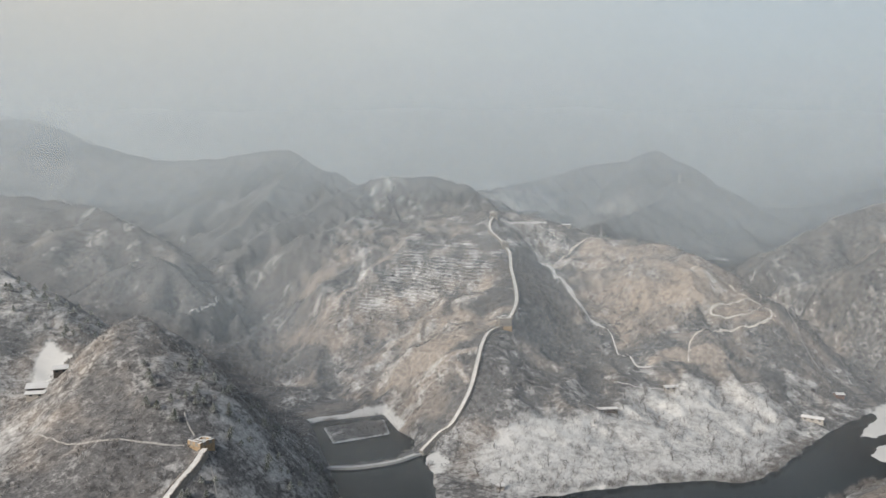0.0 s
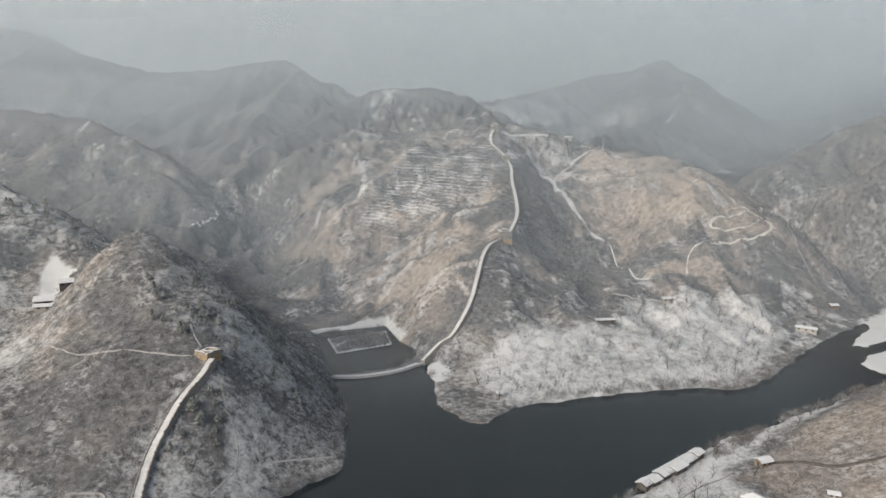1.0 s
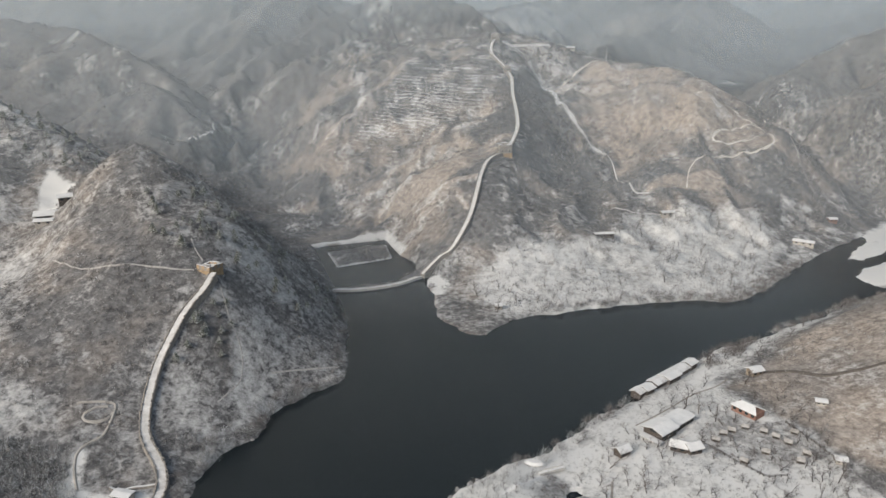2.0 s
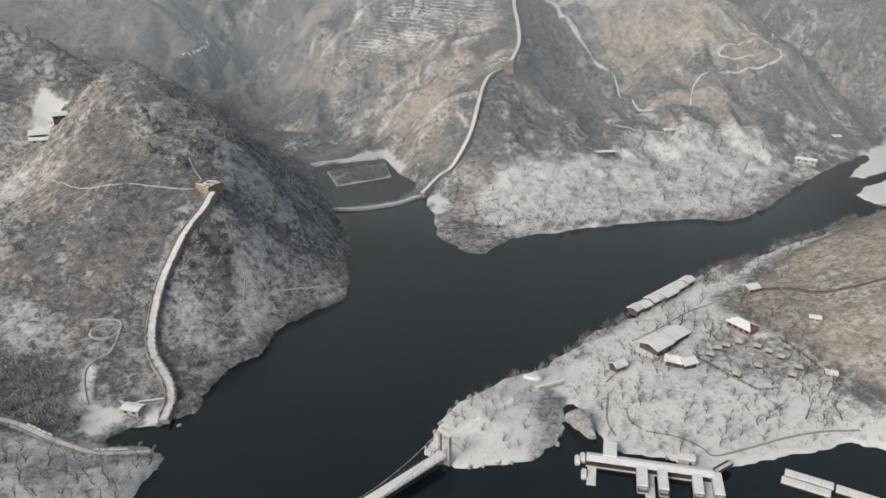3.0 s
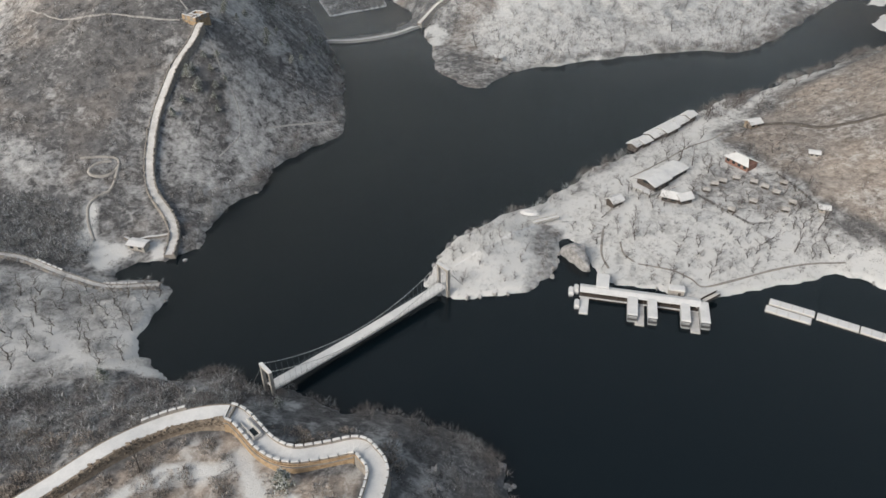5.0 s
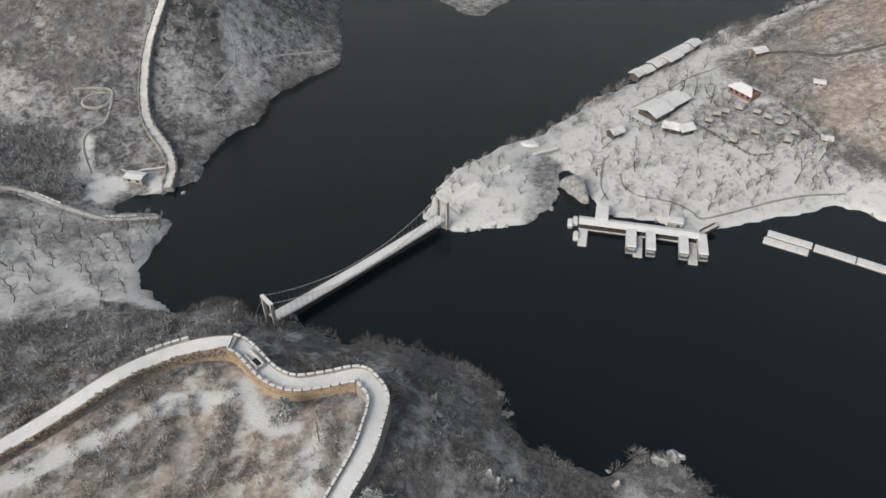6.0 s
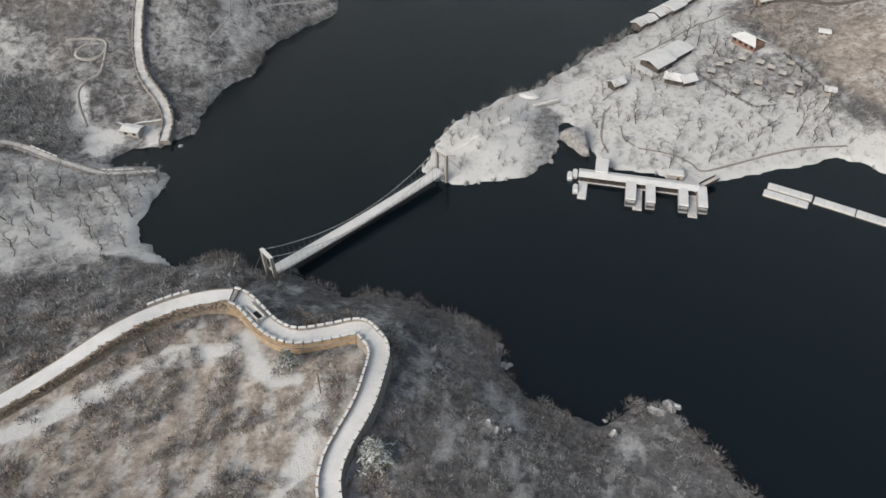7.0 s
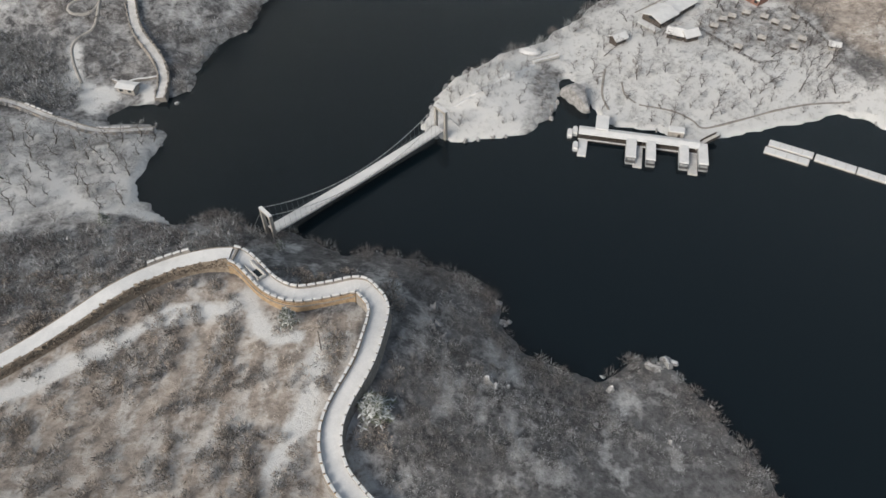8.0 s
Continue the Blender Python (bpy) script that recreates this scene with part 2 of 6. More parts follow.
# ridges behind the lake, far to near
RIDGE_WEST = [(-645, 990, 166), (-596, 985, 169), (-510, 965, 164), (-450, 940, 153), (-406, 915, 141), (-365, 890, 129), (-309, 850, 101), (-277, 820, 80), (-253, 795, 62)]
RIDGE_SPUR = [(-384, 720, 59), (-373, 750, 72), (-352, 775, 90), (-324, 790, 107), (-290, 770, 95), (-258, 745, 76), (-225, 715, 50)]
RIDGE_CROWN = [(-798, 1520, 300), (-669, 1490, 266), (-567, 1450, 240), (-435, 1420, 241), (-349, 1400, 253), (-284, 1380, 256), (-257, 1370, 245), (-216, 1340, 215),
               (-176, 1310, 188), (-143, 1290, 165)]
RIDGE_CROWN_LEG = [(-435, 1420, 239), (-384, 1280, 185), (-395, 1150, 148), (-373, 1060, 116)]
RIDGE_CROWN_ARM = [(-257, 1370, 245), (-267, 1220, 194), (-279, 1080, 153), (-291, 980, 116)]
RIDGE_BROW = [(-158, 1190, 175), (-114, 1150, 194), (-82, 1130, 201), (-47, 1120, 198), (14, 1110, 192), (39, 1090, 181), (62, 1060, 162), (80, 1020, 138)]
RIDGE_BROW_ARM = [(-114, 1150, 194), (-153, 1080, 168), (-204, 1000, 140), (-241, 930, 115), (-249, 880, 95)]
RIDGE_PEAK = [(40, 1400, 172), (110, 1470, 186), (176, 1560, 198), (248, 1600, 219), (328, 1600, 236), (401, 1600, 246), (441, 1590, 266), (456, 1585, 270), (472, 1570, 253), (493, 1540, 225),
              (516, 1500, 195), (531, 1440, 164), (539, 1350, 124), (529, 1250, 98), (501, 1150, 70)]
RIDGE_PATH = [(465, 1440, 202), (401, 1340, 166), (334, 1250, 146), (263, 1150, 134), (214, 1080, 122)]
RIDGE_EAST = [(588, 890, 181), (527, 870, 159), (471, 850, 142), (415, 830, 127), (364, 800, 108), (334, 780, 92)]
RIDGE_EAST_ARM = [(524, 740, 148), (484, 730, 137), (432, 710, 119), (384, 690, 99), (337, 660, 66)]
RIDGE_HORIZON = [(-1320, 1950, 389), (-1142, 1900, 365), (-1026, 1850, 371), (-903, 1800, 324)]
RIDGE_HORIZON_EAST = [(801, 1900, 173), (902, 1900, 202), (1004, 1900, 221), (1147, 1900, 246), (1339, 1900, 261)]
BACK_RIDGES = (RIDGE_WEST, RIDGE_SPUR, RIDGE_CROWN, RIDGE_CROWN_LEG, RIDGE_CROWN_ARM, RIDGE_BROW, RIDGE_BROW_ARM, RIDGE_PEAK, RIDGE_PATH, RIDGE_EAST, RIDGE_EAST_ARM,
               RIDGE_HORIZON, RIDGE_HORIZON_EAST)
BACK_LAND = [(-2500, 560), (-420, 620), (-260, 670), (-212, 740), (-236, 850), (-225, 905), (-120, 985), (-20, 1000), (70, 935), (230, 915), (285, 870), (328, 770), (345, 690), (400, 610),
             (2500, 480), (2500, 4300), (-2500, 4300)]


def resample(pts, step):
    """Points at even steps along a smooth line through pts."""
    p = np.array(pts, float)
    q = np.vstack([2 * p[0] - p[1], p, 2 * p[-1] - p[-2]])
    out = []
    for i in range(1, len(q) - 2):
        u = np.linspace(0, 1, 16, endpoint=False)[:, None]
        a, b, c, d = q[i - 1], q[i], q[i + 1], q[i + 2]
        out.append(0.5 * (2 * b + (c - a) * u + (2 * a - 5 * b + 4 * c - d) * u ** 2 + (3 * b - a - 3 * c + d) * u ** 3))
    out = np.vstack(out + [p[-1:]])
    s = np.r_[0, np.cumsum(np.linalg.norm(np.diff(out[:, :2], axis=0), axis=1))]
    n = max(2, int(round(s[-1] / step)) + 1)
    g = np.linspace(0, s[-1], n)
    return np.stack([np.interp(g, s, out[:, k]) for k in range(out.shape[1])], -1)


def straight(pts, step):
    p = np.array(pts, float)
    s = np.r_[0, np.cumsum(np.linalg.norm(np.diff(p[:, :2], axis=0), axis=1))]
    g = np.linspace(0, s[-1], max(2, int(round(s[-1] / step)) + 1))
    return np.stack([np.interp(g, s, p[:, k]) for k in range(p.shape[1])], -1)


# value noise on arrays
_TABLE = np.random.RandomState(7).rand(512, 512)


def value_noise(x, y):
    xi, yi = np.floor(x).astype(int), np.floor(y).astype(int)
    fx, fy = x - xi, y - yi
    fx, fy = fx * fx * (3 - 2 * fx), fy * fy * (3 - 2 * fy)
    t = lambda a, b: _TABLE[a & 511, b & 511]
    return (t(xi, yi) * (1 - fx) + t(xi + 1, yi) * fx) * (1 - fy) + (t(xi, yi + 1) * (1 - fx) + t(xi + 1, yi + 1) * fx) * fy


def fbm(x, y, size, octaves=5, gain=0.5):
    v, a, tot = 0.0, 1.0, 0.0
    for k in range(octaves):
        v = v + a * (value_noise(x / size + 17.3 * k, y / size + 5.1 * k) - 0.5)
        tot, a, size = tot + a, a * gain, size / 2.03
    return v / tot * 2


def inside(x, y, ring):
    hit = np.zeros(x.shape, bool)
    n = len(ring)
    for i in range(n):
        (x0, y0), (x1, y1) = ring[i], ring[(i + 1) % n]
        if y0 == y1:
            continue
        hit ^= ((y0 > y) != (y1 > y)) & (x < (x1 - x0) * (y - y0) / (y1 - y0) + x0)
    return hit


def line_distance(x, y, pts, closed=False):
    best = np.full(x.shape, 1e9)
    n = len(pts)
    for i in range(n if closed else n - 1):
        (x0, y0), (x1, y1) = pts[i][:2], pts[(i + 1) % n][:2]
        dx, dy = x1 - x0, y1 - y0
        u = np.clip(((x - x0) * dx + (y - y0) * dy) / (dx * dx + dy * dy + 1e-9), 0, 1)
        best = np.minimum(best, (x - x0 - u * dx) ** 2 + (y - y0 - u * dy) ** 2)
    return np.sqrt(best)


def roughened(ring, amount, step):
    """A shore with small bays and points between its corners."""
    p = straight([*ring, ring[0]], step)[:-1]
    d = np.roll(p, -1, 0) - np.roll(p, 1, 0)
    d = np.stack([d[:, 1], -d[:, 0]], -1) / (np.linalg.norm(d, axis=1)[:, None] + 1e-9)
    return p + d * fbm(p[:, 0], p[:, 1], 11.0, 4, 0.6)[:, None] * amount


def soft_area(x, y, ring, edge=8.0):
    """1 inside a ring of the plan, 0 outside, with a ragged edge."""
    d = line_distance(x, y, ring, True) * np.where(inside(x, y, ring), 1, -1) + fbm(x, y, 14.0, 4) * edge
    u = np.clip(0.5 + d / (2 * edge), 0, 1)
    return u * u * (3 - 2 * u)


MAIN_CREST = [(59, 852), (106, 880), (149, 890), (189, 885), (203, 870), (238, 840), (258, 800), (275, 760), (304, 690)]
# low ribs running down the main hill's western face
RIBS = ([(-211, 868), (-183, 880), (-157, 905)], [(-165, 818), (-119, 829), (-74, 870)], [(-112, 704), (-82, 730), (-51, 773), (-26, 815)], [(-66, 615), (-43, 632), (-20, 638), (8, 652), (38, 652)],
        [(-44, 600), (-21, 580), (2, 592), (25, 578)])
TERRACES = [(-101, 704), (-50, 769), (-30, 826), (48, 822), (56, 709), (-23, 662), (-64, 662)]
LAKE = roughened(SHORE_N + SHORE_FAR + SHORE_E + SHORE_OUT + SHORE_S + SHORE_W + DAM, 4.2, 2.4)


def graded(lo, fine_lo, fine_hi, hi, step, grow, most):
    mid = np.arange(fine_lo, fine_hi, step)
    up, s = [mid[-1]], step
    while up[-1] < hi:
        s = min(s * grow, most)
        up.append(up[-1] + s)
    down, s = [mid[0]], step
    while down[-1] > lo:
        s = min(s * grow, most)
        down.append(down[-1] - s)
    return np.r_[down[:0:-1], mid, up[1:]]


XS = graded(-4200, -190, 230, 4200, 1.7, 1.022, 160)
YS = graded(-4000, 42, 470, 4200, 1.7, 1.007, 160)
GX, GY = np.meshgrid(XS, YS)


def hills(x, y):
    ctrl = []
    for line in CRESTS:
        ctrl.append(straight(line, 30 if max(abs(line[0][0]), line[0][1]) < 1000 else 150))
    for line, drop in ((RIDGE_WALL, 1.6), (LEFT_WALL, 1.3), (NEAR_WALL, 2.9)):
        c = straight(line, 12)
        c[:, 2] -= drop
        ctrl.append(c)
    shore = LAKE[::7]
    ctrl.append(np.c_[shore, np.full(len(shore), 0.6)])
    c = np.vstack(ctrl)
    keep = [0]
    for i in range(1, len(c)):
        if min((c[i, 0] - c[j, 0]) ** 2 + (c[i, 1] - c[j, 1]) ** 2 for j in keep) > 9:
            keep.append(i)
    c = c[keep]
    n = len(c)
    d = np.sqrt(((c[:, None, :2] - c[None, :, :2]) ** 2).sum(-1))
    m = np.zeros((n + 1, n + 1))
    m[:n, :n], m[:n, n], m[n, :n] = -d - np.eye(n) * -0.5, 1, 1
    w = np.linalg.solve(m, np.r_[c[:, 2], 0])
    z = np.full(x.size, w[n])
    xf, yf = x.ravel(), y.ravel()
    for k in range(n):
        z -= w[k] * np.sqrt((xf - c[k, 0]) ** 2 + (yf - c[k, 1]) ** 2)
    return z.reshape(x.shape)


GZ = hills(GX, GY)
wet = inside(GX, GY, LAKE)
bank = line_distance(GX, GY, LAKE, True)
pond_in = inside(GX, GY, POND) & ~inside(GX, GY, ISLE)
pond_bank = np.minimum(line_distance(GX, GY, POND, True), line_distance(GX, GY, ISLE, True))
wall_d = np.full(GX.shape, 1e9)
for line in (RIDGE_WALL, LEFT_WALL, NEAR_WALL):
    wall_d = np.minimum(wall_d, line_distance(GX, GY, resample(line, 8)))
calm = np.clip(np.minimum(wall_d - 4, bank) / 30, 0.03, 1) * np.clip(pond_bank / 20, 0.02, 1)
height = np.clip(GZ / 40, 0.12, 1.6)
gully = 1 - np.abs(fbm(GX * 1.0, GY * 0.7, 75.0, 4)) * 2


def with_spurs(lines, gap=70.0, steep=0.40):
    """Ridge lines and the side spurs that run down from them towards the lake."""
    rng = np.random.RandomState(12)
    out = [np.array(k, float) for k in lines]
    for line in lines:
        for x, y, z in straight(line, gap)[1:]:
            run = min((z - 60) * 1.5, 230) * rng.uniform(0.6, 1.0)
            if run < 40:
                continue
            a = rng.uniform(-0.9, 0.9)
            u = np.linspace(0, 1, 4)
            out.append(np.stack([x + run * u * math.sin(a) + rng.uniform(-8, 8, 4), y - run * u * math.cos(a), z - 3 - steep * run * u * (0.8 + 0.35 * u)], -1))
    return out


def tents(x, y, lines, fall):
    """Roofs of even pitch over ridge lines, and the way down from the nearest ridge."""
    best, away = np.full(x.shape, -1e9), np.zeros(x.shape)
    for line in lines:
        for (x0, y0, z0), (x1, y1, z1) in zip(line[:-1], line[1:]):
            dx, dy = x1 - x0, y1 - y0
            u = np.clip(((x - x0) * dx + (y - y0) * dy) / (dx * dx + dy * dy + 1e-9), 0, 1)
            d = np.hypot(x - x0 - u * dx, y - y0 - u * dy)
            z = z0 + u * (z1 - z0) - fall * d
            away = np.where(z > best, d, away)
            best = np.maximum(best, z)
    return best, away


W = soft_area(GX, GY, BACK_LAND, 22)
guard = np.clip(line_distance(GX, GY, MAIN_CREST) / 45, 0.05, 1)
GZ = GZ + guard * (1 - W) * np.clip((GY - 470) / 160, 0, 1) * np.clip((wall_d - 12) / 60, 0, 1) * np.clip(bank / 120, 0, 1) * (10 - 30 * np.abs(fbm(GX + 40, GY * 0.8, 110.0, 4)))
GZ = GZ - guard * np.clip((GY - 430) / 80, 0, 1) * calm * 14 * np.abs(fbm(GX + 7, GY * 0.75, 42.0, 4, 0.55)) * (1 - 0.75 * soft_area(GX, GY, TERRACES, 20))
GZ = GZ + calm * height * (1 - 0.6 * W) * (1 - 0.6 * soft_area(GX, GY, TERRACES, 20)) * (fbm(GX, GY, 60.0, 6, 0.55) * 7 + gully * 2.5 - 1.5)
rib = np.minimum.reduce([line_distance(GX, GY, k) for k in RIBS])
GZ = GZ + (1 - W) * np.clip((GY - 540) / 40, 0, 1) * np.clip((wall_d - 10) / 25, 0, 1) * (9 * np.clip(1 - rib / 24, 0, 1) - 2.5 * np.clip(1 - np.abs(rib - 34) / 16, 0, 1))
some = (GY > 540) & (GY < 2400) & (np.abs(GX) < 1900)
bx, by = GX[some], GY[some]
back, away = tents(bx + 10 * fbm(bx, by, 80.0, 3), by + 14 * fbm(bx + 300, by, 80.0, 3), with_spurs(BACK_RIDGES), 0.62)
back = back + np.clip(away / 45, 0.08, 1) * (5 - 44 * np.abs(fbm(bx + 90, by, 82.0, 5, 0.58))) + 5 * fbm(bx + 50, by, 34.0, 3) + 2.5 * fbm(bx, by, 15.0, 3)
low = np.clip(0.11 * (by - 530), 2, 115) + 6 * fbm(bx, by, 90.0, 3)
k = np.clip(0.5 + (back - low) / 36, 0, 1)
back = back * k + low * (1 - k) + 18 * k * (1 - k)
GZ[some] = GZ[some] * (1 - W[some]) + back * W[some]
GZ = np.maximum(GZ, 0.5 + np.minimum(bank, 40) * 0.03)
GZ = np.minimum(GZ, 0.15 + bank * 1.1)
GZ = np.where(wet, np.maximum(-0.2 - bank * 0.5, -5), GZ)
GZ = np.where(inside(GX, GY, ISLE), np.minimum(0.2 + pond_bank * 0.5, 1.4), GZ)
GZ = np.where(pond_in, np.maximum(-0.2 - pond_bank * 0.5, -3), GZ)
GZ = np.where(~pond_in & (pond_bank < 60) & ~inside(GX, GY, ISLE) & ~wet, np.minimum(GZ, 0.4 + pond_bank * 0.95), GZ)


def ground_at(x, y):
    """Height of the ground at places in the plan."""
    x, y = np.asarray(x, float), np.asarray(y, float)
    i = np.clip(np.searchsorted(XS, x) - 1, 0, len(XS) - 2)
    j = np.clip(np.searchsorted(YS, y) - 1, 0, len(YS) - 2)
    u, v = (x - XS[i]) / (XS[i + 1] - XS[i]), (y - YS[j]) / (YS[j + 1] - YS[j])
    return (GZ[j, i] * (1 - u) + GZ[j, i + 1] * u) * (1 - v) + (GZ[j + 1, i] * (1 - u) + GZ[j + 1, i + 1] * u) * v


def mesh_from(name, verts, faces, mat, smooth=False):
    me = bpy.data.meshes.new(name)
    me.from_pydata([tuple(map(float, v)) for v in verts] if not isinstance(verts, np.ndarray) else verts.tolist(), [],
                   faces.tolist() if isinstance(faces, np.ndarray) else faces)
    for one in (mat if isinstance(mat, (list, tuple)) else [mat]):
        me.materials.append(one)
    if smooth:
        me.shade_smooth()
    me.update()
    return me


def grid_faces(ny, nx):
    k = np.arange(ny * nx).reshape(ny, nx)
    return np.stack([k[:-1, :-1], k[:-1, 1:], k[1:, 1:], k[1:, :-1]], -1).reshape(-1, 4)


ORCHARD = [(12, 433), (28, 458), (44, 472), (68, 484), (109, 494), (128, 520), (139, 543), (158, 548), (180, 554), (225, 558), (252, 556), (246, 520), (234, 495), (212, 446), (174, 418),
           (139, 412), (68, 390), (36, 390), (22, 402)]
PENINSULA = [(235, 400), (212, 372), (160, 338), (132, 312), (126, 292), (138, 276), (146, 262), (152, 238), (148, 222), (170, 205), (160, 190), (90, 180), (42, 196), (36, 206), (30, 190), (-12, 192),
             (-12, 212), (20, 250), (60, 280), (120, 335), (190, 385)]
WEST_FLATS = [(-90, 160), (-96, 202), (-130, 200), (-190, 206), (-220, 160), (-150, 140)]
WEST_VALLEY = [(-128, 209), (-133, 226), (-142, 240), (-165, 242), (-200, 238), (-240, 232), (-240, 212)]
WEST_SLOPE = [(-212, 290), (-208, 330), (-222, 400), (-236, 440), (-290, 420), (-380, 360), (-300, 280)]
FAR_FIELDS = [(70, 1420), (135, 1500), (190, 1550), (240, 1480), (228, 1455), (154, 1395)]
FAR_SLOPE = [(243, 1465), (307, 1500), (370, 1450), (390, 1390), (307, 1365), (270, 1400)]
WEST_FLANK = [(-99, 222), (-112, 262), (-118, 290), (-110, 322), (-85, 330), (-54, 335), (-47, 315), (-67, 296), (-76, 283), (-84, 257), (-92, 235)]
CLEARING = [(-248, 452), (-226, 440), (-217, 412), (-226, 396), (-240, 420)]
THICKET = [(-175, 152), (-150, 143), (-100, 150), (-60, 152), (-42, 142), (-60, 133), (-80, 128), (-120, 112), (-175, 126)]
SNOW_LANES = [([(-109, 223), (-106, 219)], 2.6), ([(-138, 180), (-126, 172), (-112, 162), (-97, 160), (-81, 157)], 2.8), ([(-114, 187), (-105, 175), (-99, 163)], 2.4), ([(-137, 239), (-134, 225), (-127, 213)], 2.6), ([(-133, 222), (-124, 218), (-120, 219)], 4.2),
              ([(-118, 84), (-106, 89), (-99, 93), (-91, 98), (-84, 102), (-79, 105), (-75, 109), (-66, 112), (-57, 112), (-50, 117)], 3.5),
              ([(-50, 115), (-46, 106), (-41, 103), (-36, 102)], 2.4), ([(-29, 101), (-30, 93), (-31, 83), (-34, 74), (-37, 67)], 2.6),
              ([(106, 800), (118, 790), (119, 740), (126, 718), (133, 691), (145, 673)], 2.4),
              ([(-14, 446), (-6, 452), (0, 440), (-4, 430)], 5.0), ([(-124, 212), (-122, 217), (-124, 221)], 3.0),
              ([(-86, 515), (-44, 534), (-37, 501), (-74, 481), (-86, 515)], 0.9), ([(-99, 526), (-93, 533), (-45, 550), (-30, 511)], 2.5)]
EARTH_LANES = [([(54, 625), (42, 622), (32, 614)], 9), ([(14, 597), (-7, 602), (-21, 600), (-40, 609), (-48, 586)], 7), ([(22, 552), (2, 551), (-11, 553)], 5),
               ([(10, 536), (13, 524), (17, 514)], 3), ([(112, 800), (124, 796), (150, 830), (180, 866)], 8), ([(235, 702), (252, 692), (262, 680)], 7)]
EAST_DARK_VALLEY = [(335, 570), (350, 690), (318, 790), (290, 960), (420, 1060), (540, 900), (430, 760), (420, 600)]
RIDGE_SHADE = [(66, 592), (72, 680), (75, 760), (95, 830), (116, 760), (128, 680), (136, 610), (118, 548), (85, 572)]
SPUR_SHADE = [(-176, 420), (-175, 390), (-155, 366), (-129, 343), (-109, 341), (-90, 337), (-70, 343), (-55, 340), (-50, 380), (-62, 402), (-85, 412), (-120, 426), (-152, 434)]
TAN_SLOPE = [(48, 606), (15, 640), (-35, 600), (-50, 562), (0, 558), (34, 580)]
HILL_FACE = [(-190, 350), (-182, 396), (-176, 418), (-172, 392), (-155, 368), (-130, 345), (-114, 325), (-127, 280), (-142, 262), (-190, 290)]
ISLET = [(-12, 192), (26, 190), (30, 214), (32, 228), (20, 244), (-4, 222)]
EAST_HILL = [(152, 238), (148, 262), (140, 279), (131, 300), (165, 335), (215, 368), (300, 400), (310, 220), (175, 212)]
CAMP = [(100, 262), (118, 270), (142, 262), (146, 240), (125, 236), (104, 246)]
YARD = [(46, 233), (54, 231), (59, 243), (56, 254), (47, 250)]
ISLET_ROCKS = [(33, 199), (42, 208), (46, 230), (38, 236), (34, 222)]
WEST_SNOW = [(-215, 262), (-170, 268), (-158, 259), (-164, 250), (-200, 248)]
RIDGE_FACE = [(132, 780), (140, 690), (160, 620), (215, 625), (300, 640), (290, 720), (240, 830), (170, 860)]
SPITS = [(268, 440), (275, 465), (310, 490), (285, 494), (325, 548), (370, 590), (400, 520), (340, 440)]


